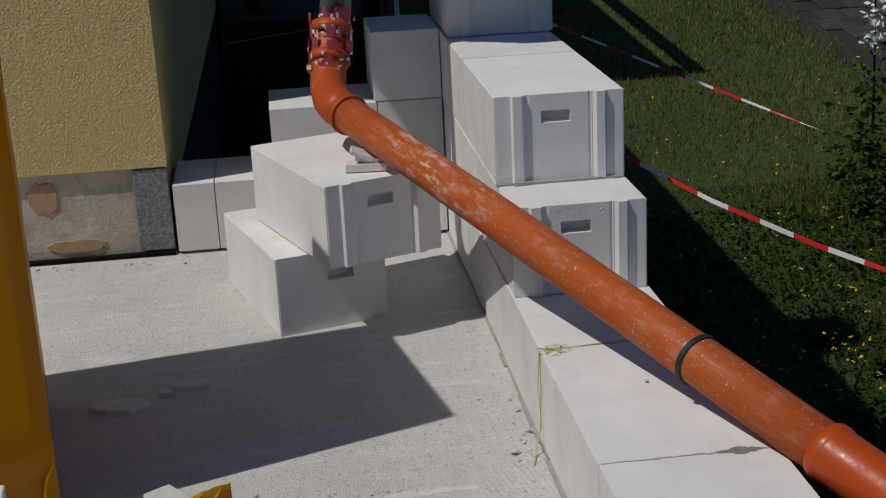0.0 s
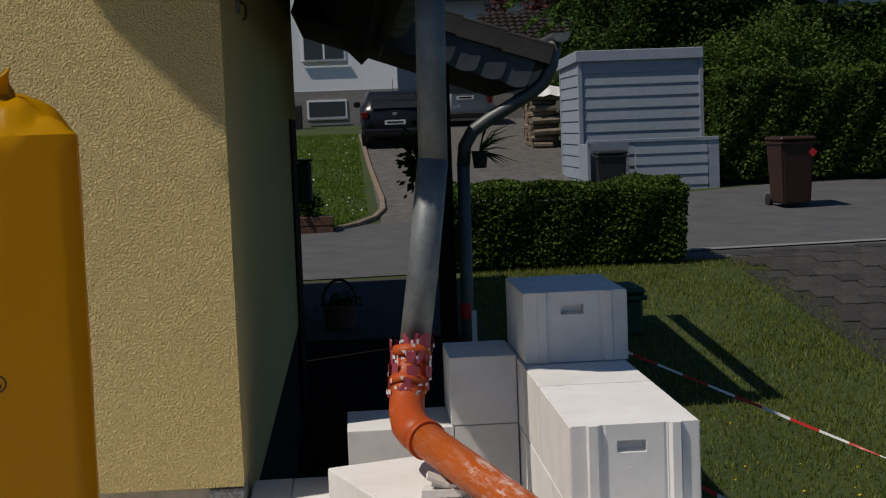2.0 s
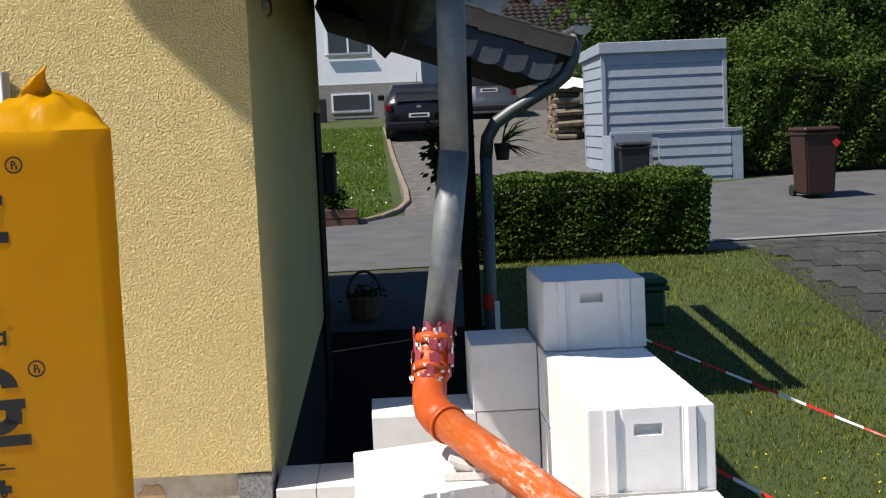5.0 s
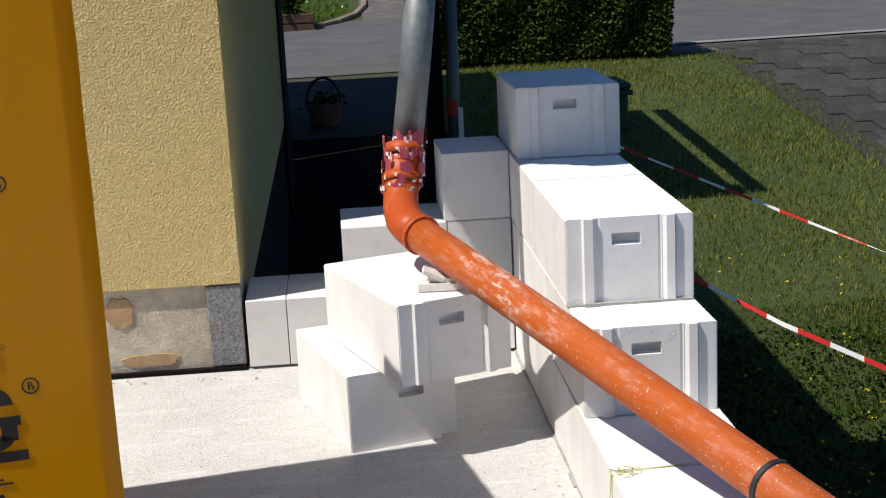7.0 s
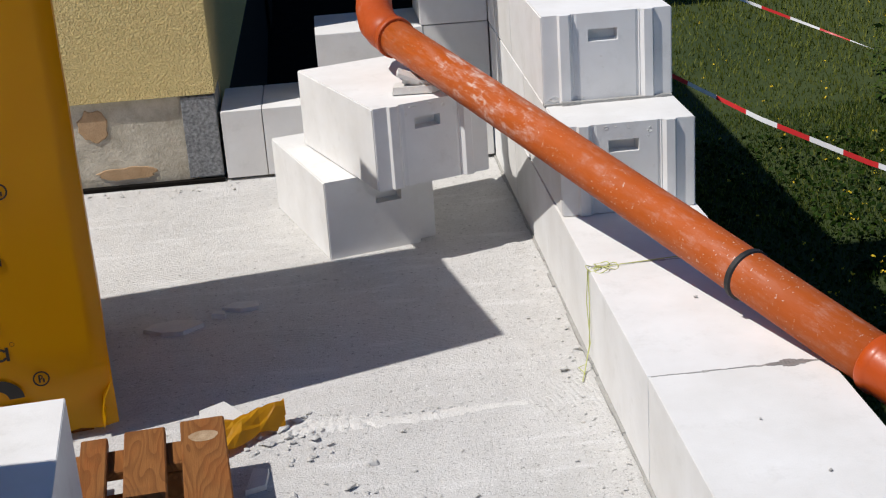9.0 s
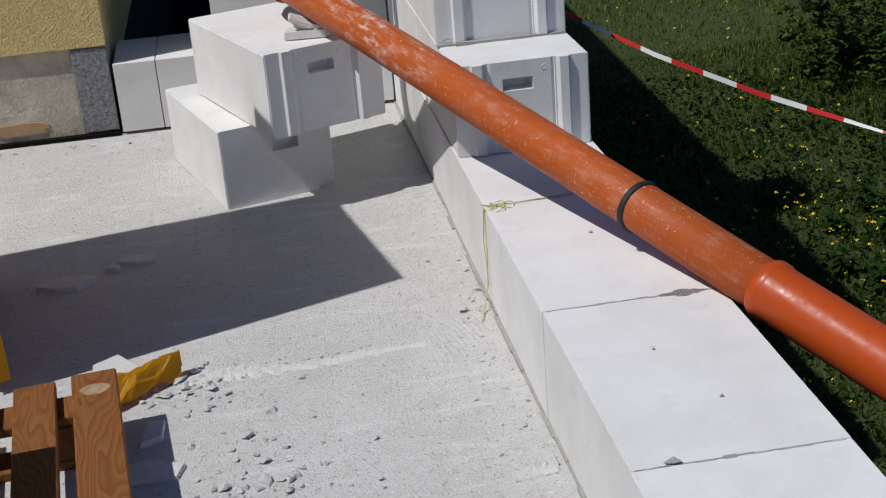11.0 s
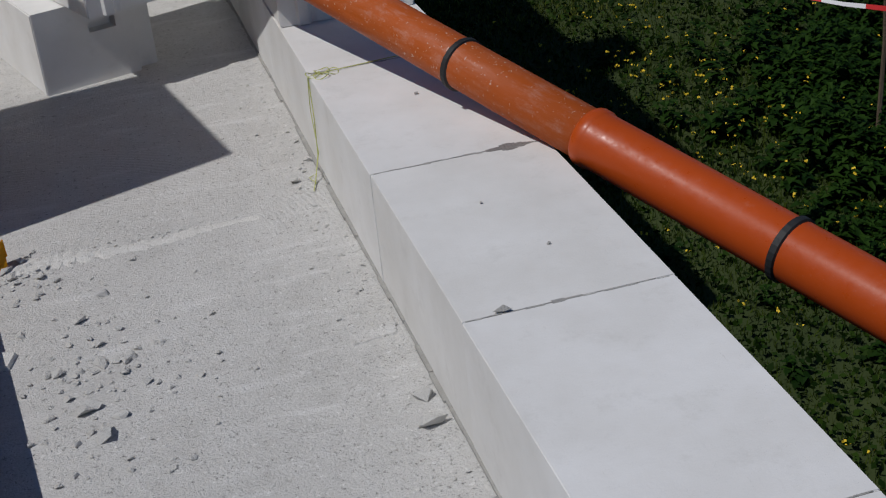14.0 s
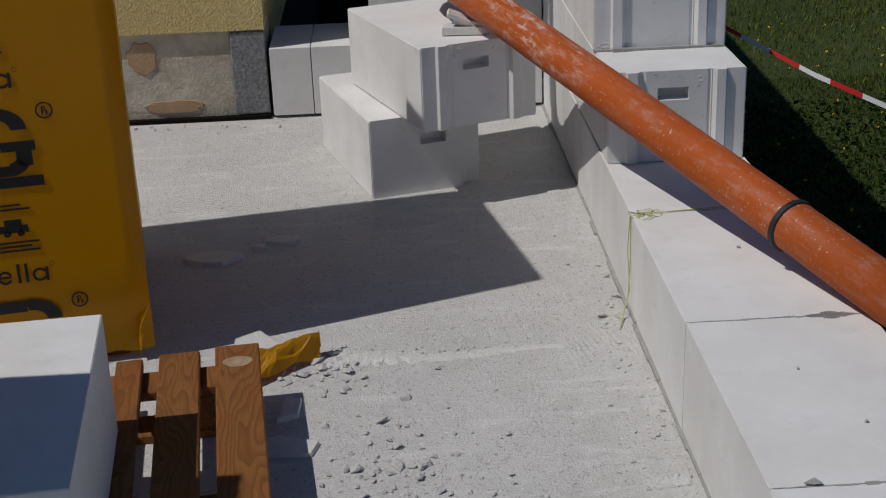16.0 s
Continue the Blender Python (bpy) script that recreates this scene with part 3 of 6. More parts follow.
# ---- eaves of the house ----
SL = Vector((0.70, 0, -0.715)).normalized()
UPN = Vector((0.715, 0, 0.70)).normalized()
VY = 1.153


def roof_frame(origin, down, normal):
    """x down the slope, y into the house, z out of the roof."""
    m = Matrix((down, Vector((0, 1, 0)), normal)).transposed().to_4x4()
    m.translation = origin
    return m


RM = roof_frame(Vector((-0.967, VY, 2.518)), SL, UPN)
roof = thing("roof", RM, "dark tiled roof edge with slate verge over the gable", "roof")
roof["kind"] = "structure"
# Boards are coloured near-black so that the underside reads as deep shade.
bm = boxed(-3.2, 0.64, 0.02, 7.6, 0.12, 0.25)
part("roof_boards", bm, DARK_SHADE_WOOD, roof, "dark timber underside with the eaves' shade put into its colour")
bm = boxed(-3.2, 0.71, 0.06, 7.6, 0.254, 0.34)
part("tile_field", bm, CAPTILE, roof)


def slate_bm(length=0.24, tall=0.25, round_=0.11):
    out = [(-0.05, tall), (-0.05, 0.03)]
    out += [(length - round_ + round_ * math.sin(a), round_ * 0.62 - round_ * 0.62 * math.cos(a)) for a in (i * math.pi / 12 for i in range(7))]
    out += [(length, tall)]
    return prism(out, 0.02)


sl = None
for i in range(17):
    x = 0.36 - i * 0.186
    if sl is None:
        sl = part("slate", slate_bm(), SLATE, roof)
        ob = sl
    else:
        ob = new("slate", sl.data)
        ob.parent = roof
    ob.matrix_local = pose(x, -0.012, -0.005 + 0.004 * (i % 3), 0, 1.5 + 0.8 * (i % 2), 0) @ pose(0, 0, 0, 2.0, 0, -3.6)
cap = None
for i in range(10):
    x = 0.62 - 0.335 * (i + 1)
    if cap is None:
        bm = bmesh.new()
        box(bm, 0, 0.35, -0.045, 0.2, 0.122, 0.147, 0.006)
        box(bm, 0, 0.35, -0.045, -0.022, 0.0, 0.126, 0.005)
        cap = part("verge_tile", bm, CAPTILE, roof)
        ob = cap
    else:
        ob = new("verge_tile", cap.data)
        ob.parent = roof
    ob.matrix_local = pose(x + 0.02, -0.01, 0.238, 0, -2.2, 0)


def gutter_mesh(radius, length, sides=12):
    bm = bmesh.new()
    rings = []
    for y in (0, length):
        ring = []
        for r in (radius, radius - 0.004):
            ring.append([bm.verts.new((r * math.cos(a), y, r * math.sin(a))) for a in (math.pi + math.pi * k / sides for k in range(sides + 1))])
        rings.append(ring)
    for k in range(sides):
        for s in (0, 1):
            bm.faces.new((rings[0][s][k], rings[0][s][k + 1], rings[1][s][k + 1], rings[1][s][k]))
    for e in (0, 1):
        bm.faces.new([*rings[e][0]])
    for k in (0, sides):
        bm.faces.new((rings[0][0][k], rings[0][1][k], rings[1][1][k], rings[1][0][k]))
    tube([(radius, 0, 0), (radius, length, 0)], 0.009, 8, bm=bm)
    bmesh.ops.recalc_face_normals(bm, faces=bm.faces[:])
    return bm


gutter = thing("rain_gutter", pose(-0.215, 1.10, 2.285), "half-round zinc rain gutter along the eaves", "gutter")
part("trough", gutter_mesh(0.075, 6.2), ZINC, gutter)
for i in range(8):
    y = 0.35 + i * 0.7
    bm = bmesh.new()
    pts = [(0.079 * math.cos(a), y, 0.079 * math.sin(a)) for a in (math.pi + math.pi * k / 10 for k in range(11))]
    for p, q in zip(pts, pts[1:]):
        tube([p, q], 0.006, 6, bm=bm)
    part("bracket", bm, ZINC, gutter)

# ---- downpipe of the house and the temporary orange pipe ----
down = thing("downpipe", pose(0, 0, 0), "grey zinc downpipe leading into the orange drain pipe", "downpipe")
part("outlet", tube([(-0.235, 1.34, 2.25), (-0.262, 1.38, 2.17), (-0.285, 1.42, 2.07)], [0.068, 0.062, 0.056], 20), ZINC, down, smooth=True)
part("upper_pipe", tube([(-0.287, 1.43, 2.09), (-0.292, 1.47, 1.75), (-0.296, 1.49, 1.46)], 0.049, 20), ZINC, down, smooth=True)
part("lower_pipe", tube([(-0.296, 1.49, 1.48), (-0.34, 1.46, 1.15), (-0.394, 1.42, 0.80)], 0.0515, 20), ZINC, down, smooth=True)

PA, PU = Vector((-0.519, 1.4, 0.692)), Vector((0.4010, -0.9003, -0.1715)).normalized()
at = lambda s: PA + PU * s
drain = thing("drain_pipe", pose(0, 0, 0), "long orange plastic drain pipe lying across the blocks, dusty and scratched", "drain pipe")
bend = [(-0.398, 1.40, 0.84), (-0.408, 1.37, 0.78), (-0.418, 1.335, 0.725), (-0.424, 1.28, 0.68), (-0.418, 1.21, 0.652)]
part("elbow", tube(bend + [tuple(at(0.29)), tuple(at(0.36))], [0.059, 0.058, 0.057, 0.058, 0.060, 0.060, 0.060], 24), ORANGE_JOINT, drain, smooth=True)
part("elbow_collar", tube([(-0.411, 1.363, 0.765), (-0.416, 1.345, 0.74)], 0.064, 24), ORANGE_JOINT, drain, smooth=True)
part("elbow_collar", tube([(-0.396, 1.405, 0.862), (-0.400, 1.39, 0.83)], 0.065, 24), ORANGE_JOINT, drain, smooth=True)
part("socket_collar", tube([at(0.345), at(0.37)], 0.0635, 24), ORANGE_JOINT, drain, smooth=True)
pipe = part("long_pipe", tube([(0, 0.3, 0), (0, 0.8, 0.004), (0, 1.3, 0.004), (0, 1.8, 0.002), (0, 2.40, 0)], 0.055, 28), ORANGE, drain, smooth=True)
pipe.matrix_local = Matrix.Translation(PA) @ PU.to_track_quat('Y', 'Z').to_matrix().to_4x4()
part("sealing_ring", tube([at(1.975), at(1.978), at(1.990), at(1.993)], [0.055, 0.0605, 0.0605, 0.055], 28), RUBBER, drain, "black rubber ring")
bm = tube([at(2.365), at(2.367), at(2.372), at(2.387), at(2.393), at(2.397), at(2.8), at(3.435)], [0.056, 0.061, 0.0635, 0.0635, 0.0615, 0.0598, 0.0596, 0.0593], 28, caps=False)
tube([at(3.435), at(2.45)], 0.051, 28, caps=False, bm=bm)
part("lower_pipe", bm, ORANGE_CLEAN, drain, "clean orange pipe with a socket", smooth=True)
bm = bmesh.new()
a = tube([at(3.429), at(3.437)], [0.0592, 0.0575], 28, caps=False, bm=bm)
tube([at(3.437), at(3.429)], [0.0575, 0.0505], 28, caps=False, bm=bm)
part("cut_edge", bm, TAPE_WHITE, drain, "pale cut rim")
part("sealing_ring", tube([at(2.856), at(2.859), at(2.872), at(2.875)], [0.059, 0.0645, 0.0645, 0.059], 28), RUBBER, drain, "black rubber ring")
# wine-red tape wound round the joint
rnd = random.Random(7)
for i in range(46):
    bm = bmesh.new()
    f = rnd.random()
    p = Vector((-0.388, 1.425, 0.90)).lerp(Vector((-0.416, 1.34, 0.73)), f)
    a = rnd.uniform(0, 2 * math.pi)
    r = 0.066 + 0.005 * rnd.random()
    w, h = rnd.uniform(0.3, 0.75), rnd.uniform(0.02, 0.045)
    vs = []
    tilt = rnd.uniform(-0.35, 0.35)
    for k in range(5):
        b = a + w * (k / 4 - 0.5)
        z = tilt * 0.06 * (k / 4 - 0.5)
        rr = r + rnd.uniform(0, 0.004)
        vs.append((bm.verts.new((p.x + rr * math.cos(b), p.y + rr * math.sin(b), p.z + z - h / 2)), bm.verts.new((p.x + rr * math.cos(b), p.y + rr * math.sin(b), p.z + z + h / 2 + rnd.uniform(-0.006, 0.006)))))
    for (a0, a1), (b0, b1) in zip(vs, vs[1:]):
        bm.faces.new((a0, b0, b1, a1))
    part("tape_strip", bm, TAPE_WINE, drain, "wine-red printed adhesive tape")

for i in range(44):
    bm = bmesh.new()
    f = rnd.random()
    p = Vector((-0.388, 1.425, 0.90)).lerp(Vector((-0.416, 1.34, 0.73)), f)
    a = rnd.uniform(math.pi, 2 * math.pi)
    r = 0.0745
    w, h = rnd.uniform(0.03, 0.10), rnd.uniform(0.003, 0.009)
    vs = [bm.verts.new((p.x + r * math.cos(a + s * w), p.y + r * math.sin(a + s * w), p.z + t * h)) for s, t in ((-1, -1), (1, -1), (1, 1), (-1, 1))]
    bm.faces.new(vs)
    part("print_bar", bm, TAPE_WHITE, drain)

# a second pipe on the grass
pipe2 = thing("spare_pipe", pose(0, 0, 0), "short orange plastic pipe lying on the grass", "drain pipe")
q0, q1 = Vector((1.80, -0.075, -1.303)), Vector((3.12, -1.58, -1.303))
part("tube", tube([q0, q1], 0.055, 24), ORANGE_CLEAN, pipe2, smooth=True)
part("socket", tube([q0 - (q1 - q0).normalized() * 0.01, q0 + (q1 - q0).normalized() * 0.012], 0.062, 24), ORANGE_CLEAN, pipe2, smooth=True)

# ---- wrapped stack and pallet ----
stack = thing("wrapped_block_stack", pose(-1.147, -0.145, 0, 0, 0, 10.5), "tall stack of blocks wrapped in yellow printed plastic film", "wrapped pallet")
bm = bmesh.new()
nx, nz = 26, 40
SW, SD, ST = 1.15, 0.74, 1.60
noise.seed_set(3)


def film(u, v):
    return 0.004 * noise.noise(Vector((u * 9, v * 5, 1.3))) + 0.002 * noise.noise(Vector((u * 30, v * 22, 4.1)))


def side(p, d, n, w):
    rows = []
    for k in range(nz + 1):
        z = 0.02 + (ST - 0.02) * k / nz
        row = []
        for i in range(nx + 1):
            u = w * i / nx
            q = p + d * u
            edge = min(u, w - u)
            o = film(u + p.x * 3, z + p.y) * min(1, edge * 30) * (0.3 if n.y < 0 and 0.6 < u < 1.05 else 1.0)
            if z < 0.12:
                o -= 0.03 + 0.008 * math.sin(u * 60 + z * 40)
            elif z < 0.2:
                o -= 0.006 * math.sin(z * 150)
            row.append(bm.verts.new((q.x + n.x * o, q.y + n.y * o, z)))
        rows.append(row)
    for a, b in zip(rows, rows[1:]):
        for i in range(nx):
            bm.faces.new((a[i], a[i + 1], b[i + 1], b[i]))


X, Y = Vector((1, 0, 0)), Vector((0, 1, 0))
side(Vector((-SW, 0, 0)), X, -Y, SW)
side(Vector((0, 0, 0)), Y, X, SD)
side(Vector((0, SD, 0)), -X, Y, SW)
side(Vector((-SW, SD, 0)), -Y, -X, SD)


def heap(x, y):
    """Loose folds of film gathered towards the corner knot."""
    d = math.hypot(x + 0.14, (y - 0.13) * 1.2)
    folds = 1.4 * abs(noise.noise(Vector((x * 9, y * 9, 9)))) + 0.7 * abs(noise.noise(Vector((x * 24, y * 24, 3))))
    return 0.04 * math.exp(-(d / 0.10) ** 2) + 0.032 * folds * math.exp(-(d / 0.19) ** 2) + 0.012 * folds


NTX, NTY = 78, 54
top = [[None] * (NTX + 1) for _ in range(NTY + 1)]
for k in range(NTY + 1):
    for i in range(NTX + 1):
        u, v = SW * i / NTX, SD * k / NTY
        b = min(u, SW - u, v, SD - v)
        top[k][i] = bm.verts.new((-SW + u, v, ST + min(b, 0.10) * 0.35 + heap(u - SW, v) * min(1, b * 25)))
for a, b in zip(top, top[1:]):
    for i in range(NTX):
        bm.faces.new((a[i], a[i + 1], b[i + 1], b[i]))
bmesh.ops.remove_doubles(bm, verts=bm.verts[:], dist=0.0006)
part("film_cover", bm, YELLOW, stack, "glossy yellow plastic film", smooth=True)
bm = bmesh.new()
rings = []
for s in range(12):
    f = s / 11
    c = Vector((-0.125 - 0.035 * math.sin(f * 2.6), 0.13 - 0.03 * f, 1.63 + 0.105 * f))
    w, t = 0.026 * math.sin(math.pi * (0.25 + 0.62 * f)) + 0.004, 0.012 * (1 - f) - 0.006
    ring = []
    for k in range(14):
        a = 2 * math.pi * k / 14
        fold = 1 + 0.25 * math.sin(5 * a + f * 7) + 0.3 * noise.noise(Vector((a * 1.3, f * 6, 2.2)))
        ca, sa = math.cos(f * 0.5), math.sin(f * 0.5)
        x, y = w * math.cos(a) * fold, (t + 0.012) * math.sin(a) * fold
        ring.append(bm.verts.new(c + Vector((x * ca - y * sa, x * sa + y * ca, 0.012 * math.cos(a)))))
    rings.append(ring)
for a, b in zip(rings, rings[1:]):
    for k in range(14):
        bm.faces.new((a[k], a[(k + 1) % 14], b[(k + 1) % 14], b[k]))
bm.faces.new(rings[-1])
part("film_knot", bm, YELLOW, stack, "twisted end of the yellow film", smooth=True)
bm = boxed(-SW + 0.06, -0.06, 0.06, SD - 0.06, 0.0, 0.1)
part("pallet_base", bm, PALLET, stack)

# printed marks on the film: plain bars and shapes
def mark(x0, x1, z0, z1):
    return boxed(x0, x1, -0.0022, -0.0008, z0, z1)


def ring_mark(x, z, r):
    bm = bmesh.new()
    n = 20
    for i in range(n):
        a, b = 2 * math.pi * i / n, 2 * math.pi * (i + 1) / n
        v = [bm.verts.new((x + q * math.cos(c), -0.0019, z + q * math.sin(c))) for q, c in ((r, a), (r, b), (r * 0.8, b), (r * 0.8, a))]
        bm.faces.new(v)
    return bm


def bow_mark(x, z, r, thick, a0, a1, flat=1.0):
    """A thick piece of a ring, as a printed curve."""
    bm = bmesh.new()
    n = 14
    pts = []
    for i in range(n + 1):
        a = radians(a0 + (a1 - a0) * i / n)
        pts.append([(x + q * math.cos(a), z + q * flat * math.sin(a)) for q in (r, r - thick)])
    for (o0, i0), (o1, i1) in zip(pts, pts[1:]):
        bm.faces.new([bm.verts.new((px, -0.0022, pz)) for px, pz in (o0, o1, i1, i0)])
    bmesh.ops.remove_doubles(bm, verts=bm.verts[:], dist=1e-5)
    return bm


for base in (0.0, 0.45, 0.90, 1.35):
    z = 0.011 + base
    printed = set(stack.children)
    for spec in ((-0.47, -0.205, z, z + 0.024), (-0.287, -0.213, z + 0.082, z + 0.104), (-0.256, -0.222, z + 0.048, z + 0.082), (-0.47, -0.27, z + 0.026, z + 0.050)):
        part("print_bar", mark(*spec), BLACK_PRINT, stack)
    part("print_curve", bow_mark(-0.272, z + 0.076, 0.05, 0.030, -90, -30), BLACK_PRINT, stack)
    part("print_curve", bow_mark(-0.292, z + 0.130, 0.066, 0.034, 0, 100, 0.78), BLACK_PRINT, stack)
    part("print_bar", mark(-0.47, -0.30, z + 0.153, z + 0.181), BLACK_PRINT, stack)
    part("print_ring", ring_mark(-0.184, z + 0.168, 0.019), BLACK_PRINT, stack)
    part("print_bar", mark(-0.190, -0.186, z + 0.159, z + 0.177), BLACK_PRINT, stack)
    part("print_curve", bow_mark(-0.186, z + 0.172, 0.006, 0.003, -90, 90), BLACK_PRINT, stack)
    part("print_bar", mark(-0.181, -0.177, z + 0.158, z + 0.168), BLACK_PRINT, stack)
    # the word above: rounds and uprights only
    part("print_curve", bow_mark(-0.338, z + 0.240, 0.0165, 0.006, 20, 330), BLACK_PRINT, stack)
    part("print_bar", mark(-0.352, -0.324, z + 0.238, z + 0.243), BLACK_PRINT, stack)
    for x in (-0.311, -0.294):
        part("print_bar", mark(x, x + 0.007, z + 0.224, z + 0.270), BLACK_PRINT, stack)
    part("print_curve", bow_mark(-0.262, z + 0.240, 0.0165, 0.006, 30, 330), BLACK_PRINT, stack)
    part("print_bar", mark(-0.250, -0.243, z + 0.224, z + 0.257), BLACK_PRINT, stack)
    part("print_ring", ring_mark(-0.233, z + 0.263, 0.0055), BLACK_PRINT, stack)
    if base < 1:
        for k in range(3):
            part("print_line", mark(-0.42, -0.252 - 0.017 * (k % 2), z + 0.300 + k * 0.010, z + 0.304 + k * 0.010), BLACK_PRINT, stack)
        part("print_sign", mark(-0.335, -0.272, z + 0.345, z + 0.362), BLACK_PRINT, stack)
        part("print_sign", mark(-0.322, -0.285, z + 0.362, z + 0.376), BLACK_PRINT, stack)
        for x in (-0.318, -0.289):
            part("print_curve", bow_mark(x, z + 0.344, 0.008, 0.006, 0, 360), BLACK_PRINT, stack)
        for k in range(2):
            part("print_line", mark(-0.42, -0.262 - 0.02 * k, z + 0.398 + k * 0.010, z + 0.402 + k * 0.010), BLACK_PRINT, stack)
    for ob in set(stack.children) - printed:
        ob.location.x = 0.035 - 0.04 * (base + 0.15)

# open pallet in front of the stack
pallet = thing("wooden_pallet", pose(-0.879, -0.392, 0, 0, 0, 6), "worn brown wooden pallet standing empty at one end", "pallet")
for x0, x1, far in ((-0.094, 0.0, 0.01), (-0.212, -0.126, -0.002), (-0.302, -0.246, -0.015), (-0.43, -0.34, 0.0)):
    deck = part("deck_board", boxed(x0, x1, -1.2 + far, far, 0.122, 0.144, bevel=0.003), PALLET, pallet)
    if x1 == 0.0:
        for kx, ky, kr in ((-0.047, -0.075, 0.031),):
            bm = bmesh.new()
            rim = [bm.verts.new((kx + kr * (1 + 0.06 * math.sin(3 * q)) * math.cos(q), ky + 0.8 * kr * math.sin(q), 0.1446)) for q in (2 * math.pi * i / 18 for i in range(18))]
            bm.faces.new(rim)
            bmesh.ops.inset_region(bm, faces=bm.faces[:], thickness=kr * 0.25)
            part("knot", bm, KNOT, deck, "pale round knot")
for y in (-0.13, -0.65, -1.18):
    part("cross_board", boxed(-0.44, -0.01, y, y + 0.095, 0.099, 0.121, bevel=0.003), PALLET, pallet)
    for x in (-0.43, -0.2):
        part("foot_block", boxed(x, x + 0.1, y, y + 0.09, 0.022, 0.098, bevel=0.003), PALLET, pallet)
    part("bottom_board", boxed(-0.44, -0.10, y, y + 0.09, 0.0, 0.021, bevel=0.003), PALLET, pallet)
blk = block(0, 0, 0, 0.62, BW, 0, features=False, label="white aerated concrete block standing on the pallet", group="loose blocks")
blk.matrix_world = pose(-1.124, -0.745, 0.1445, 0, 0, 5.5) @ pose(-BW, -0.62, 0)
for k in range(2):
    block(-1.84, -1.19, 0.25 * k, 0.3, 0.34, 0, features=False, label="white aerated concrete block in a low pile", group="loose blocks")
# Tall pile out of view, added to cast the shadow on the pallet block.
for k in range(5):
    block(-1.985, -1.96, 0.28 * k, 0.75, BW, 0, height=0.278, features=False, label="white aerated concrete block in an unseen tall pile added to cast shadow", group="loose blocks")

# yellow film rag
bm = bmesh.new()
noise.seed_set(8)
rows = []
for i in range(15):
    row = []
    for k in range(9):
        u, v = i / 14, k / 8
        w = 0.035 + 0.05 * math.sin(math.pi * min(1, u * 1.1 + 0.1))
        p = Vector((-1.03 + 0.27 * u, -0.33 + 0.15 * u + (v - 0.5) * 1.5 * w, 0.015 + 0.05 * math.sin(math.pi * v) * (0.5 + u * 0.6) + 0.02 * noise.noise(Vector((u * 7, v * 5, 2)))))
        row.append(bm.verts.new(p))
    rows.append(row)
for a, b in zip(rows, rows[1:]):
    for k in range(8):
        bm.faces.new((a[k], a[k + 1], b[k + 1], b[k]))
bmesh.ops.solidify(bm, geom=bm.faces[:], thickness=0.002)
rag = tagged(put_mesh("film_scrap", bm, YELLOW_MATT), "crumpled scrap of yellow plastic film on the slab", "plastic scrap")


# ---- rubble ----
def rock(size, seed, flat=0.6):
    r = random.Random(seed)
    bm = bmesh.new()
    for _ in range(11):
        p = Vector((r.gauss(0, 1), r.gauss(0, 1), r.gauss(0, 1))).normalized()
        bm.verts.new(p * r.uniform(0.36, 0.6))
    hull = bmesh.ops.convex_hull(bm, input=bm.verts[:])
    bmesh.ops.delete(bm, geom=[v for v in bm.verts if not v.link_faces], context='VERTS')
    for v in bm.verts:
        v.co.x *= size * r.uniform(0.9, 1.5)
        v.co.y *= size
        v.co.z *= size * flat
    lo = min(v.co.z for v in bm.verts)
    for v in bm.verts:
        v.co.z -= lo + size * 0.06
    return bm


rnd = random.Random(21)
crumbs = [put_mesh("rubble_chip", rock(1.0, 40 + i), BROKEN) for i in range(6)]
spots = [(-0.624, -0.506, 0.028), (-0.656, -0.553, 0.018), (-0.591, -0.696, 0.032), (-0.565, -0.70, 0.024), (-0.54, -0.69, 0.02), (-0.68, -0.702, 0.03), (-0.606, -0.954, 0.045),
         (-0.521, -0.67, 0.02), (-0.635, -0.856, 0.04), (-0.62, -0.85, 0.038), (-0.076, -0.045, 0.03), (-0.044, -1.069, 0.045), (-0.05, -1.149, 0.05), (-0.024, 0.068, 0.03),
         (-0.66, -0.80, 0.022), (-0.60, -0.62, 0.016), (-0.70, -0.35, 0.02), (-0.755, -0.25, 0.03), (-0.77, -0.21, 0.034), (-0.72, -0.20, 0.024), (-0.735, -0.17, 0.028), (-0.80, -0.27, 0.03), (-0.69, -0.27, 0.03)]
spots += [(rnd.gauss(-0.58, 0.13), rnd.gauss(-0.75, 0.22), rnd.uniform(0.006, 0.018)) for _ in range(90)]
spots += [(rnd.gauss(-0.77, 0.05), rnd.gauss(-0.25, 0.06), rnd.uniform(0.008, 0.022)) for _ in range(40)]
spots += [(-0.72 + 0.46 * q + rnd.gauss(0, 0.02), -0.205 + 0.02 * q + rnd.gauss(0, 0.016), rnd.uniform(0.004, 0.012)) for q in [rnd.random() ** 1.5 for _ in range(80)]]
spots += [(-0.02 - abs(rnd.gauss(0, 0.05)), rnd.uniform(-1.6, 0.8), rnd.uniform(0.005, 0.014)) for _ in range(70)]
spots += [(rnd.uniform(-1.2, 0), rnd.uniform(-1.6, 1.7), rnd.uniform(0.004, 0.009)) for _ in range(70)]
spots += [(rnd.uniform(-2.0, -0.95), 1.79 - abs(rnd.gauss(0, 0.07)), rnd.uniform(0.005, 0.02)) for _ in range(45)]
spots += [(rnd.gauss(-0.60, 0.10), rnd.gauss(-0.78, 0.16), rnd.uniform(0.010, 0.028)) for _ in range(30)]
grit = sorted(spots, key=lambda q: q[2])[:len(spots) - 270]
spots = [q for q in spots if q not in grit]
bm = bmesh.new()
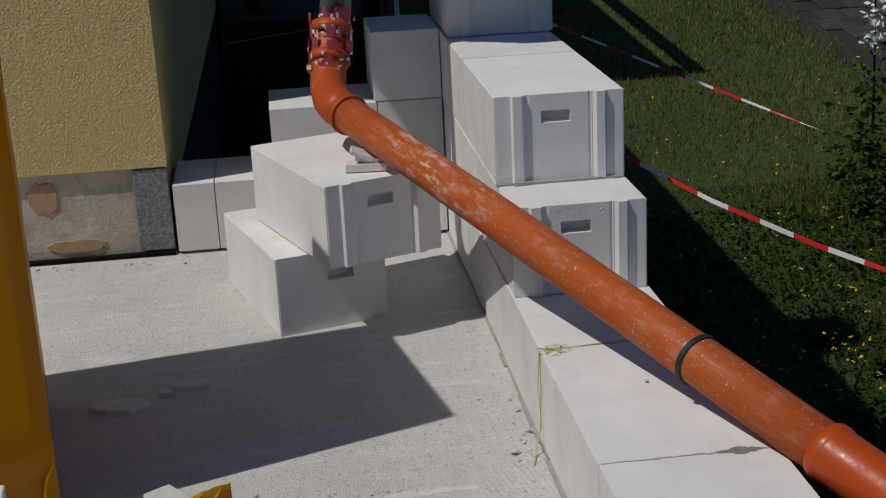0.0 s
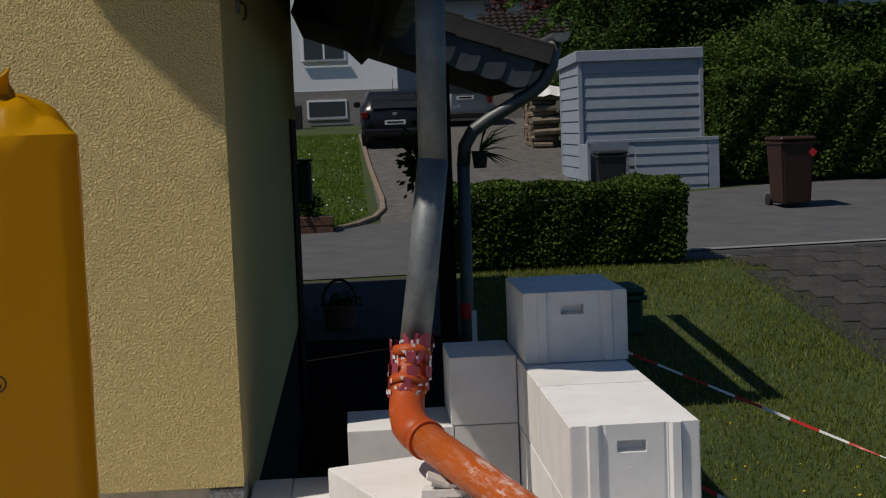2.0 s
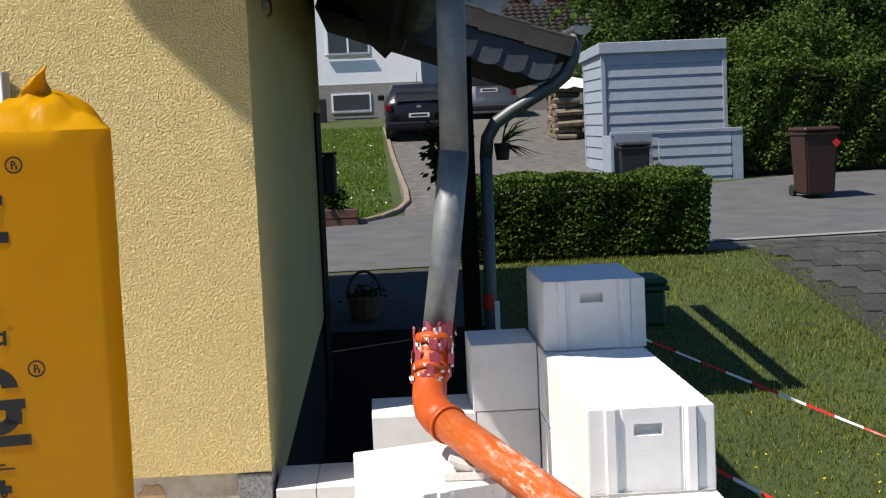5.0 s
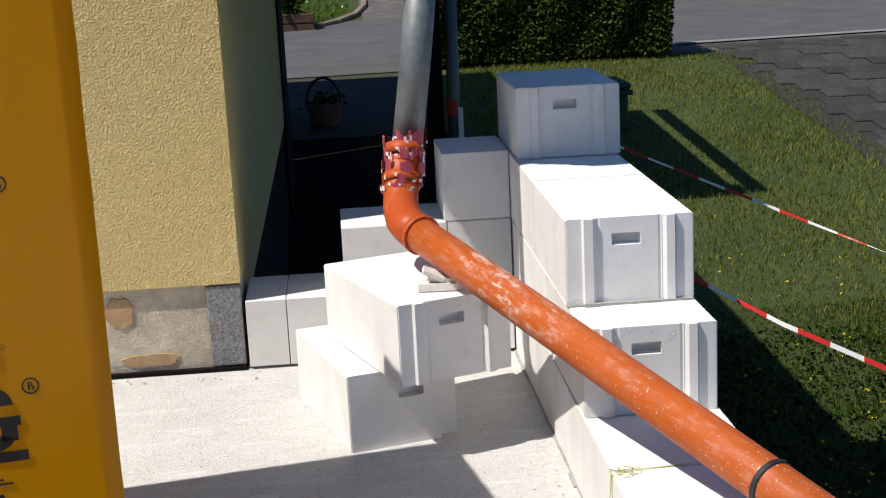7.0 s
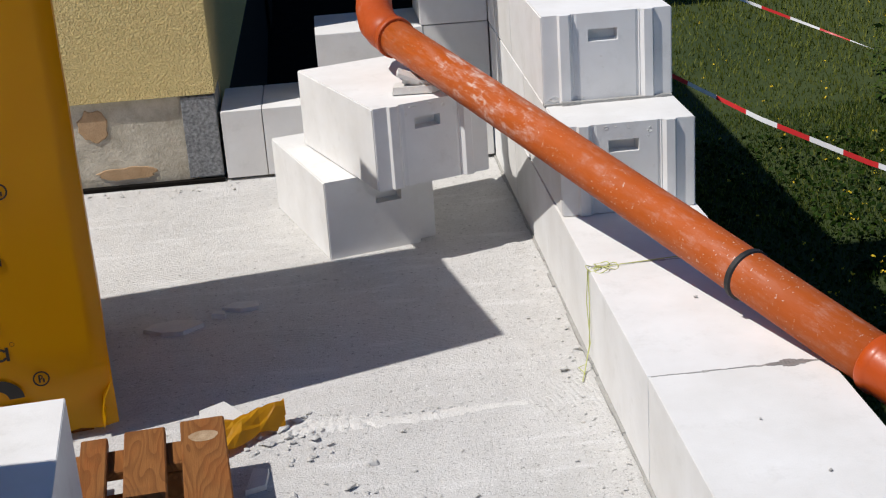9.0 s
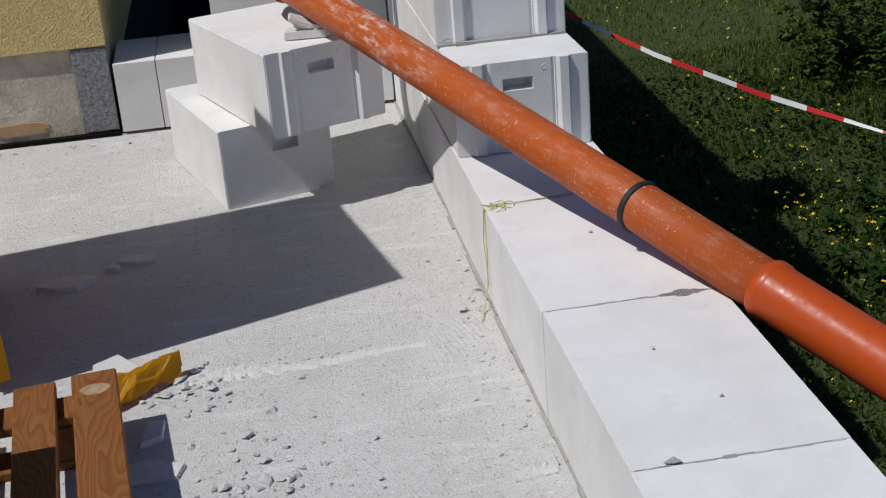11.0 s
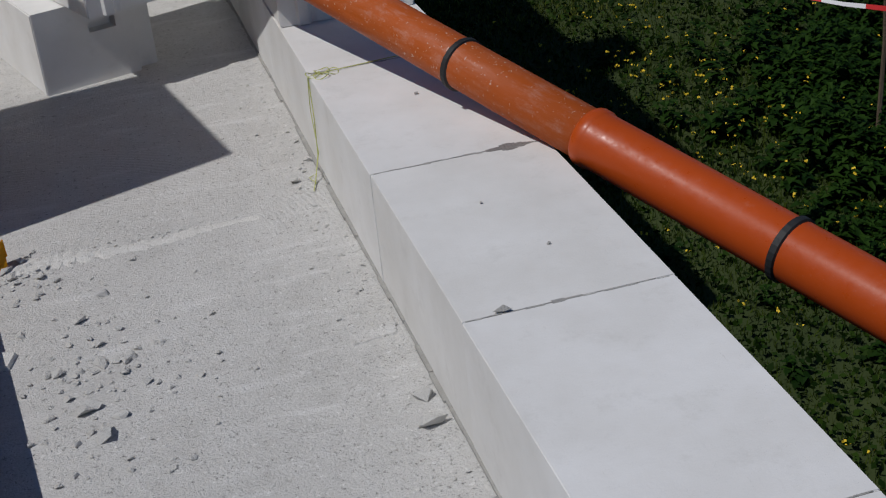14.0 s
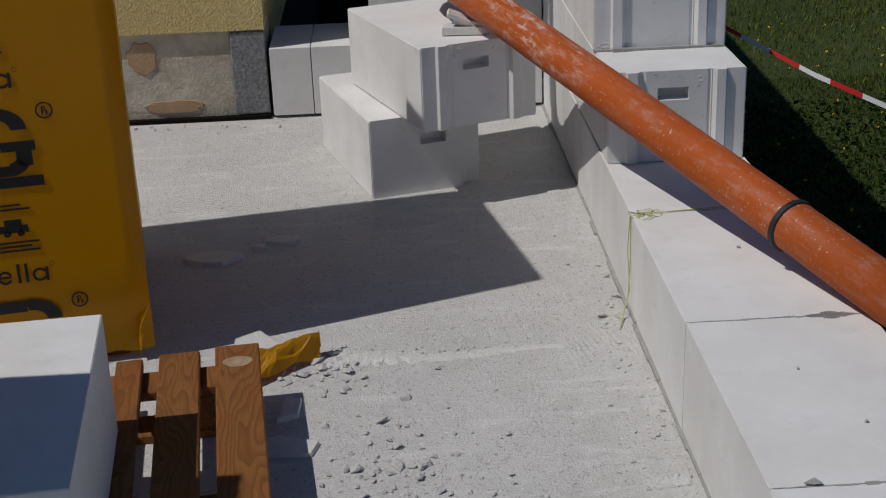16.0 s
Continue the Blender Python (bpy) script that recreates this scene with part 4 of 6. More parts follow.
for i, (x, y, s) in enumerate(grit):
    k = len(bm.verts)
    bm.from_mesh(crumbs[i % 6].data)
    bm.verts.ensure_lookup_table()
    turn = Matrix.Translation((x, y, 0.0)) @ Euler((0, 0, i * 1.7)).to_matrix().to_4x4() @ Matrix.Scale(s, 4)
    for v in bm.verts[k:]:
        v.co = turn @ v.co
tagged(put_mesh("grit", bm, BROKEN), "fine pale grit scattered over the slab", "grit", kind="stuff")
for i, (x, y, s) in enumerate(spots):
    src = crumbs[i % 6]
    ob = src if i < 6 else new("rubble_chip", src.data)
    ob.matrix_world = Matrix.Translation((x, y, 0.0)) @ Euler((0, 0, rnd.uniform(0, 6.28))).to_matrix().to_4x4() @ Matrix.Scale(s, 4)
    tagged(ob, "small grey-white chip of broken block on the slab", "rubble", "rubble on the slab")


def flake(outline, z, thick, label, tilt=(0, 0)):
    bm = bmesh.new()
    lo = [bm.verts.new((x, y, 0)) for x, y in outline]
    hi = [bm.verts.new((x * 0.96, y * 0.96, thick)) for x, y in outline]
    bm.faces.new(lo[::-1])
    bm.faces.new(hi)
    for i in range(len(lo)):
        j = (i + 1) % len(lo)
        bm.faces.new((lo[i], lo[j], hi[j], hi[i]))
    ob = put_mesh("block_flake", bm, BROKEN)
    ob.matrix_world = pose(*z, tilt[0], tilt[1], 0)
    return tagged(ob, label, "flake", "flakes of block")


flake([(-0.085, 0.0), (-0.03, -0.035), (0.03, -0.04), (0.085, 0.01), (0.07, 0.035), (0.0, 0.05), (-0.06, 0.035)], (-1.075, 0.455, 0.0), 0.012, "flat pale flake of block in the shade")
flake([(-0.055, 0.0), (0.0, -0.02), (0.055, -0.01), (0.05, 0.03), (-0.02, 0.035)], (-0.895, 0.56, 0.0), 0.012, "flat pale flake of block in the shade")
flake([(-0.02, -0.01), (0.02, -0.012), (0.018, 0.012), (-0.015, 0.014)], (-0.955, 0.52, 0.0), 0.014, "small brown flake of block")
flake([(-0.06, -0.03), (0.06, -0.04), (0.075, 0.01), (-0.01, 0.045), (-0.07, 0.02)], (-0.825, -0.60, 0.0), 0.01, "flat pale flake beside the pallet")
flake([(-0.02, -0.05), (0.025, -0.03), (0.03, 0.04), (-0.005, 0.05)], (-0.825, -0.44, 0.0), 0.012, "flat pale flake beside the pallet")
flake([(-0.06, -0.04), (0.05, -0.05), (0.07, 0.0), (0.0, 0.06), (-0.06, 0.04)], (-0.90, -0.19, 0.02), 0.014, "pale flake leaning on the yellow scrap", (35, 0))
# a low ridge of pale dust swept over the slab
bm = bmesh.new()
prev = None
for i in range(60):
    f = i / 59
    x, y = -0.77 + 0.58 * f, -0.215 + 0.02 * f + 0.008 * math.sin(f * 9)
    w = (0.030 * (1 - f) + 0.010) * rnd.uniform(0.5, 1.3)
    hgt = 0.0045 * (1 - f) * rnd.uniform(0.6, 1.2) + 0.0006
    cur = [bm.verts.new(p) for p in ((x, y - w, 0.0003), (x, y - w * 0.3, hgt), (x, y + w * 0.35, hgt * 0.9), (x, y + w, 0.0003))]
    if prev:
        for k in range(3):
            bm.faces.new((prev[k], cur[k], cur[k + 1], prev[k + 1]))
    prev = cur
tagged(put_mesh("dust_ridge", bm, BROKEN), "low ridge of pale block dust on the slab", "dust", kind="stuff")
flake([(-0.05, -0.05), (0.045, -0.04), (0.05, 0.03), (0.0, 0.055), (-0.045, 0.03)], (-0.068, -0.79, 0.0), 0.003, "grey mortar patch stuck on the slab").data.materials[0] = CONCRETE
# chips wedged under the pipe on the loose block
flake([(-0.07, -0.02), (0.05, -0.03), (0.09, 0.01), (0.03, 0.05), (-0.06, 0.04)], (-0.335, 0.90, 0.5005), 0.022, "white chip wedged under the orange pipe", (0, 0))
flake([(-0.05, -0.02), (0.04, -0.035), (0.06, 0.02), (-0.03, 0.04)], (-0.325, 0.915, 0.524), 0.018, "white chip wedged under the orange pipe", (6, 10))
flake([(-0.03, -0.02), (0.04, -0.02), (0.02, 0.03), (-0.03, 0.025)], (-0.36, 0.90, 0.545), 0.012, "white chip wedged under the orange pipe", (10, 25))
# mortar squeezed out under the third course, crack at the joint, crumb on the joint
bm = bmesh.new()
for i in range(22):
    x = 0.0 + 0.36 * i / 22
    s = rnd.uniform(0.004, 0.011) * (1.8 if 2 < i < 8 else 1)
    box(bm, x, x + 0.017, 0.602 - s, 0.62, 0.499, 0.503 + s * 0.5)
tagged(put_mesh("mortar_seam", bm, MORTAR), "rough mortar squeezed out under a block", "mortar", kind="structure")
bm = bmesh.new()
for i in range(14):
    x = 0.235 + 0.11 * i / 14
    w = 0.014 * math.sin(math.pi * (i + 0.5) / 14) * rnd.uniform(0.6, 1.3)
    box(bm, x, x + 0.009, -0.6265 - w, -0.6265 + w, 0.249, 0.2525)
tagged(put_mesh("broken_joint", bm, GREY_PLASTER), "chipped grey joint between two blocks", "mortar", kind="structure")
for j, (yy) in enumerate((-0.0, -0.6265, -1.253, -1.8795)):
    bm = bmesh.new()
    x = 0.005
    while x < 0.36:
        l = rnd.uniform(0.01, 0.035)
        o, w = rnd.uniform(-0.002, 0.002), rnd.uniform(0.0005, 0.0017)
        if rnd.random() < 0.12:
            w *= 3.2
        box(bm, x, min(x + l, 0.362), yy + o - w, yy + o + w, 0.2495, 0.2518)
        x += l
    tagged(put_mesh("joint_line", bm, MORTAR), "thin uneven joint between low blocks", "mortar", kind="structure")
ob = put_mesh("rubble_chip", rock(0.022, 77), MORTAR)
ob.matrix_world = pose(0.07, -1.247, 0.2515)
tagged(ob, "grey crumb lying on a block joint", "rubble", "rubble on the slab")
for x, y, s in ((0.20, -0.25, 0.012), (0.32, -0.30, 0.010), (0.16, -0.85, 0.008), (0.22, -1.06, 0.010)):
    ob = put_mesh("rubble_chip", rock(s, int(y * -100)), MORTAR)
    ob.matrix_world = pose(x, y, 0.2512)
    tagged(ob, "tiny grey crumb on a white block", "rubble", "rubble on the slab")
# string tied round the low wall
string = thing("builders_string", pose(0, 0, 0), "thin yellow-green string tied over the low block wall", "string")
pts = [(0.365, 0.012, 0.2545), (0.2, 0.004, 0.2545), (0.08, -0.008, 0.2545), (0.02, -0.015, 0.2545), (-0.004, -0.012, 0.25), (-0.006, -0.03, 0.15), (-0.008, -0.02, 0.05), (-0.03, -0.07, 0.006), (-0.045, -0.12, 0.004)]
part("strand", tube(pts, 0.0013, 6), STRING, string)
pts = [(-0.006, -0.016, 0.248), (-0.008, -0.002, 0.16), (-0.007, -0.03, 0.06), (-0.02, -0.03, 0.006), (-0.04, -0.04, 0.004), (-0.03, -0.08, 0.004)]
part("strand", tube(pts, 0.0011, 6), STRING, string)
for k in range(4):
    a0 = k * 1.5
    pts = [(0.03 + 0.022 * math.cos(a0) + 0.018 * math.cos(a), -0.015 + 0.016 * math.sin(a0) + 0.018 * math.sin(a), 0.254 + 0.004 * math.sin(a * 2 + k)) for a in (2 * math.pi * i / 12 for i in range(13))]
    part("knot_loop", tube(pts, 0.0012, 6), STRING, string)

# ---- warning tape ----
def warning_tape(points, width, twist, label):
    ob = thing("warning_tape", pose(0, 0, 0), label, "barrier tape", "warning tapes")
    pts = [Vector(p) for p in points]
    dense = []
    for a, b in zip(pts, pts[1:]):
        n = max(2, int((b - a).length / 0.019))
        dense += [a.lerp(b, i / n) for i in range(n)]
    dense.append(pts[-1])
    seg = 6
    for s in range(0, len(dense) - 1, seg):
        chunk = dense[s:s + seg + 1]
        if len(chunk) < 2:
            break
        bm = bmesh.new()
        prev = None
        for i, p in enumerate(chunk):
            a = twist * (s + i) + 0.5 * math.sin((s + i) * 0.11)
            o = Vector((0.25 * math.sin(a), 0.25 * math.sin(a), math.cos(a))) * width / 2
            cur = (bm.verts.new(p - o), bm.verts.new(p + o))
            if prev:
                bm.faces.new((prev[0], cur[0], cur[1], prev[1]))
            prev = cur
        part("stripe", bm, TAPE_RED if (s // seg) % 2 else TAPE_WHITE, ob)
    return ob


warning_tape([(0.372, 1.16, 0.478), (0.468, 1.0, 0.452), (0.65, 0.70, 0.378), (0.84, 0.376, 0.328), (1.05, 0.03, 0.293), (1.246, -0.3, 0.290), (1.6, -0.9, 0.33), (2.6, -2.6, 0.52)], 0.0155, 0.012,
             "red and white warning tape stretched beside the wall")
warning_tape([(0.385, 2.22, 0.705), (0.485, 2.2, 0.682), (0.85, 1.83, 0.540), (1.25, 1.4, 0.388), (1.9, 0.7, 0.20), (3.0, -0.5, 0.18)], 0.011, 0.02, "red and white warning tape twisted to a thin band")

# ---- details on the house ----
BEAM = make_wood("brown_purlin", (0.12, 0.06, 0.03), (0.2, 0.1, 0.05), 'Y')
ob = put_mesh("purlin_end", boxed(-1.455, -1.30, 1.16, 1.815, 2.60, 2.78, bevel=0.006), BEAM)
tagged(ob, "brown timber purlin end under the verge", "beam", "purlin ends")
ob = put_mesh("purlin_end", boxed(-1.275, -1.12, 1.30, 1.815, 2.62, 2.80, bevel=0.006), DARK_SHADE_WOOD)
tagged(ob, "dark timber purlin end under the verge", "beam", "purlin ends")
ob = put_mesh("steel_post", tube([(-1.87, 1.785, 0.0), (-1.87, 1.785, 1.825)], 0.027, 20), STEEL, smooth=True)
tagged(ob, "bright steel tube standing against the gable wall", "steel tube")
hook = thing("wall_hook", pose(-1.0, 2.62, 2.11), "small rusty hook fixed in the side wall", "hook")
part("plate", boxed(-0.003, 0.012, -0.02, 0.02, -0.03, 0.05, bevel=0.002), ZINC, hook)
part("pin", tube([(0.01, 0, 0.02), (0.035, 0, 0.0), (0.035, 0, -0.045), (0.02, 0, -0.06)], 0.006, 8), BEAM, hook)
box_ = thing("letter_box", pose(-0.985, 8.35, 1.19), "black letter box on the side wall", "letter box")
part("case", boxed(-0.01, 0.1, -0.12, 0.12, -0.17, 0.17, bevel=0.02), BLACK_PLASTIC, box_)
part("lid", boxed(-0.01, 0.115, -0.13, 0.13, 0.172, 0.19, bevel=0.006), BLACK_PLASTIC, box_)
bm = boxed(-1.0, -0.985, 7.2, 8.1, -0.5, 1.7, bevel=0.004)
tagged(put_mesh("door_1", bm, DARK_SHADE_WOOD), "dark door in the shaded side wall", "door", kind="structure")
# patches on the plinth
def blot(name, cx, cz, rx, rz, seed, label):
    r = random.Random(seed)
    n = 22
    bm = bmesh.new()
    lo, hi = [], []
    for i in range(n):
        a = 2 * math.pi * i / n
        k = r.uniform(0.85, 1.12)
        lo.append(bm.verts.new((cx + rx * k * math.cos(a), HY + 0.021, cz + rz * k * math.sin(a))))
        hi.append(bm.verts.new((cx + rx * k * 0.94 * math.cos(a), HY + 0.0155, cz + rz * k * 0.94 * math.sin(a))))
    bm.faces.new(hi)
    for i in range(n):
        j = (i + 1) % n
        bm.faces.new((lo[i], lo[j], hi[j], hi[i]))
    bmesh.ops.recalc_face_normals(bm, faces=bm.faces[:])
    part(name, bm, PLINTH_RUST, plinth, label)


blot("adhesive_blob", -1.445, 0.243, 0.055, 0.062, 3, "round brown adhesive blob")
blot("adhesive_blob", -1.35, 0.055, 0.11, 0.025, 5, "flat brown adhesive blob")
blot("adhesive_blob", -1.75, 0.20, 0.06, 0.06, 6, "round brown adhesive blob")
bm = boxed(-5.2, -1.0, HY - 0.01, HY + 0.019, -0.01, 0.014)
tagged(put_mesh("trim_joint", bm, SHADE_BLACK), "dark open joint between slab and plinth", "joint", kind="structure")

# ---- porch roof ----
PD = Vector((0.943, 0, -0.333)).normalized()
PN = Vector((0.333, 0, 0.943)).normalized()
PMX = roof_frame(Vector((-0.95, 6.6, 2.365)), PD, PN)
porch = thing("porch_roof", PMX, "low tiled porch roof with slate verge behind the eaves", "roof")
# Same near-black boards stand for the dark under the porch roof.
part("roof_boards", boxed(0.0, 1.72, 0.02, 2.6, 0.06, 0.22), DARK_SHADE_WOOD, porch)
part("tile_field", boxed(0.0, 1.80, 0.06, 2.6, 0.224, 0.32), CAPTILE, porch)
for i in range(6):
    ob = new("slate", sl.data)
    ob.parent = porch
    ob.matrix_local = pose(1.47 - i * 0.186, -0.012, 0.035, 0, 1.5, 0) @ pose(0, 0, 0, 2.0, 0, -3.6) @ Matrix.Diagonal((1, 1, 0.85, 1))
for i in range(5):
    ob = new("verge_tile", cap.data)
    ob.parent = porch
    ob.matrix_local = pose(1.80 - 0.335 * (i + 1), -0.01, 0.238, 0, -2.2, 0)
g2 = thing("rain_gutter", pose(0.93, 6.55, 2.215), "zinc rain gutter of the porch roof", "gutter")
part("trough", gutter_mesh(0.065, 2.6), ZINC, g2)
dp2 = thing("downpipe", pose(0, 0, 0), "dark grey downpipe with a swan neck by the porch post", "downpipe")
DARK_ZINC = make_plain("dark_zinc", (0.09, 0.10, 0.10), (0.14, 0.15, 0.15), 6, 0.5, 0.1, 0.5)
part("swan_neck", tube([(0.90, 6.66, 2.16), (0.87, 6.66, 2.0), (0.81, 6.66, 1.88), (0.72, 6.66, 1.81), (0.42, 6.66, 1.64), (0.30, 6.66, 1.56), (0.24, 6.66, 1.46), (0.225, 6.66, 1.32)], 0.047, 14), DARK_ZINC, dp2, smooth=True)
part("pipe", tube([(0.225, 6.66, 1.34), (0.208, 6.66, -0.7)], 0.045, 14), DARK_ZINC, dp2, smooth=True)
part("red_band", tube([(0.211, 6.66, 0.35), (0.210, 6.66, 0.24)], 0.049, 14), TAPE_RED, dp2, "red tape round the pipe")
part("tape_end", boxed(0.24, 0.275, 6.60, 6.605, 0.0, 0.3), TAPE_WHITE, dp2, "hanging end of warning tape")
ob = put_mesh("porch_post", boxed(0.03, 0.15, 6.7, 6.82, -0.72, 2.05, bevel=0.008), DARK_SHADE_WOOD)
tagged(ob, "dark stained timber post of the porch", "post")


# ---- foliage ----
def foliage(name, points, size, material, parent, seed, label="", droop=0.0, stretch=1.6, kind=""):
    """One small bent leaf for each point, turned at random."""
    r = np.random.RandomState(seed)
    p = np.asarray(points, dtype=float)
    n = len(p)
    d = r.normal(size=(n, 3))
    d[:, 2] = d[:, 2] * 0.6 - droop
    d /= np.linalg.norm(d, axis=1)[:, None]
    o = r.normal(size=(n, 3))
    s = np.cross(d, o)
    s /= np.linalg.norm(s, axis=1)[:, None] + 1e-9
    w = (size * r.uniform(0.6, 1.3, n))[:, None]
    a, b = p - d * w * stretch / 2, p + d * w * stretch / 2
    l, q = p - s * w / 2, p + s * w / 2
    v = np.stack([a, l, b, q], 1).reshape(-1, 3)
    f = np.arange(4 * n).reshape(-1, 4)
    me = bpy.data.meshes.new(name)
    me.from_pydata(v.tolist(), [], f.tolist())
    me.materials.append(material)
    ob = new(name, me)
    ob.parent = parent
    if label:
        ob["label"] = label
    if kind:
        ob["kind"] = kind
    return ob


def shell_points(r, n, x0, x1, y0, y1, z0, z1, depth=0.12, rough=0.06, lumps=1.0):
    """Points in the skin of a clipped hedge."""
    out = []
    areas = np.array([(x1 - x0) * (z1 - z0), (x1 - x0) * (z1 - z0) * 0.3, (y1 - y0) * (z1 - z0), (y1 - y0) * (z1 - z0), (x1 - x0) * (y1 - y0)])
    pick = r.choice(5, n, p=areas / areas.sum())
    u, v, d = r.rand(n), r.rand(n), np.abs(r.normal(0, depth, n)) - rough
    x, y, z = x0 + u * (x1 - x0), y0 + u * (y1 - y0), z0 + v * (z1 - z0)
    wob = 0.09 * np.sin(x * 3.1 + z * 2.3) + 0.06 * np.sin(x * 7.7 + y * 3 - z * 5.1)
    d = d + wob * lumps
    res = np.zeros((n, 3))
    for k in range(5):
        m = pick == k
        if k == 0:
            res[m] = np.stack([x[m], y0 + d[m], z[m]], 1)
        elif k == 1:
            res[m] = np.stack([x[m], y1 - d[m], z[m]], 1)
        elif k == 2:
            res[m] = np.stack([x0 + d[m], y[m], z[m]], 1)
        elif k == 3:
            res[m] = np.stack([x1 - d[m], y[m], z[m]], 1)
        else:
            res[m] = np.stack([x[m], y0 + v[m] * (y1 - y0), z1 - d[m]], 1)
    return res


def hedge(x0, x1, y0, y1, z1, n, size, material, seed, label, core=0.16, lumps=1.0):
    r = np.random.RandomState(seed)
    z0 = ground_height((x0 + x1) / 2, (y0 + y1) / 2)
    ob = thing("hedge", pose(0, 0, 0), label, "hedge")
    # Solid filler box, coloured dark as the unlit inside behind the leaves.
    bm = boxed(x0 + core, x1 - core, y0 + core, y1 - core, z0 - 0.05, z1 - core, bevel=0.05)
    part("shade_core", bm, FOLIAGE_SHADE, ob)
    foliage("leaves", shell_points(r, n, x0, x1, y0, y1, z0 + 0.05, z1, depth=0.12 * min(1, lumps + 0.3), lumps=lumps), size, material, ob, seed)
    return ob


# Near-black green puts the shade deep inside hedges and crowns into the colour.
FOLIAGE_SHADE = make_plain("foliage_shade", (0.008, 0.014, 0.005), (0.016, 0.024, 0.008), 8, 0.95, 0.6)
hedge(0.35, 3.06, 12.0, 13.0, 0.88, 42000, 0.029, LEAF_HEDGE, 1, "low clipped green hedge beside the street", lumps=0.35)
hedge(6.1, 14.0, 21.5, 23.6, 2.35, 60000, 0.052, LEAF_LIGHT, 2, "tall dense green hedge behind the brown bin")
hedge(8.6, 16.0, 27.6, 29.0, 3.95, 15000, 0.10, LEAF_DARK, 3, "high clipped dark green hedge", lumps=0.4)


def blob_points(r, n, centre, radius, squash=1.0, clumps=40, spread=0.13):
    """Leaves in clumps that sit in the outer part of an uneven crown."""
    c = r.normal(size=(clumps, 3))
    c /= np.linalg.norm(c, axis=1)[:, None]
    c *= (radius * r.uniform(0.45, 1.0, clumps) * (1 + 0.15 * np.sin(c[:, 0] * 5)))[:, None]
    c[:, 2] *= squash
    k = r.choice(clumps, n)
    return np.array(centre) + c[k] + r.normal(size=(n, 3)) * radius * spread


def broad_tree(name, base, height, radius, n, size, material, seed, label, category="tree", clumps=60):
    r = np.random.RandomState(seed)
    ob = thing(name, pose(0, 0, 0), label, category)
    x, y = base
    z = ground_height(x, y)
    mid = z + height - radius * 0.95
    part("trunk", tube([(x, y, z - 0.1), (x + 0.05, y, z + height * 0.35), (x, y, z + height * 0.8)], [0.16, 0.11, 0.03], 8), BARK, ob)
    for i in range(7):
        a = i * 2.4
        e = (x + radius * 0.75 * math.cos(a), y + radius * 0.75 * math.sin(a), mid + radius * (0.5 * math.sin(i * 1.7)))
        part("limb", tube([(x, y, z + height * (0.25 + 0.05 * i)), ((x + e[0]) / 2, (y + e[1]) / 2, (z + height * 0.4 + e[2]) / 2), e], [0.06, 0.04, 0.012], 6), BARK, ob)
    foliage("crown", blob_points(r, n, (x, y, mid), radius, 1.0, clumps), size, material, ob, seed)
    return ob


broad_tree("fruit_tree", (6.95, 27.2), 5.1, 2.0, 60000, 0.062, LEAF_DARK, 11, "dense green fruit tree behind the shed", "tree", 150)
broad_tree("bush", (7.2, 23.9), 3.0, 1.3, 18000, 0.05, LEAF_LIGHT, 12, "light green bush leaning over the shed", "bush", 90)
broad_tree("bush", (7.9, 24.2), 2.9, 1.35, 15000, 0.05, LEAF_LIGHT, 13, "light green bush above the hedge", "bush", 90)
broad_tree("bush", (10.3, 24.6), 2.7, 1.5, 15000, 0.055, LEAF_MID, 14, "green bush above the hedge", "bush", 90)
broad_tree("copper_bush", (6.4, 46.0), 4.2, 2.0, 6000, 0.13, LEAF_COPPER, 15, "dark red-leaved bush by the far house", "bush", 40)
broad_tree("bush", (3.9, 44.0), 2.4, 1.2, 4000, 0.12, LEAF_LIGHT, 16, "bright green bush behind the silver van", "bush", 30)


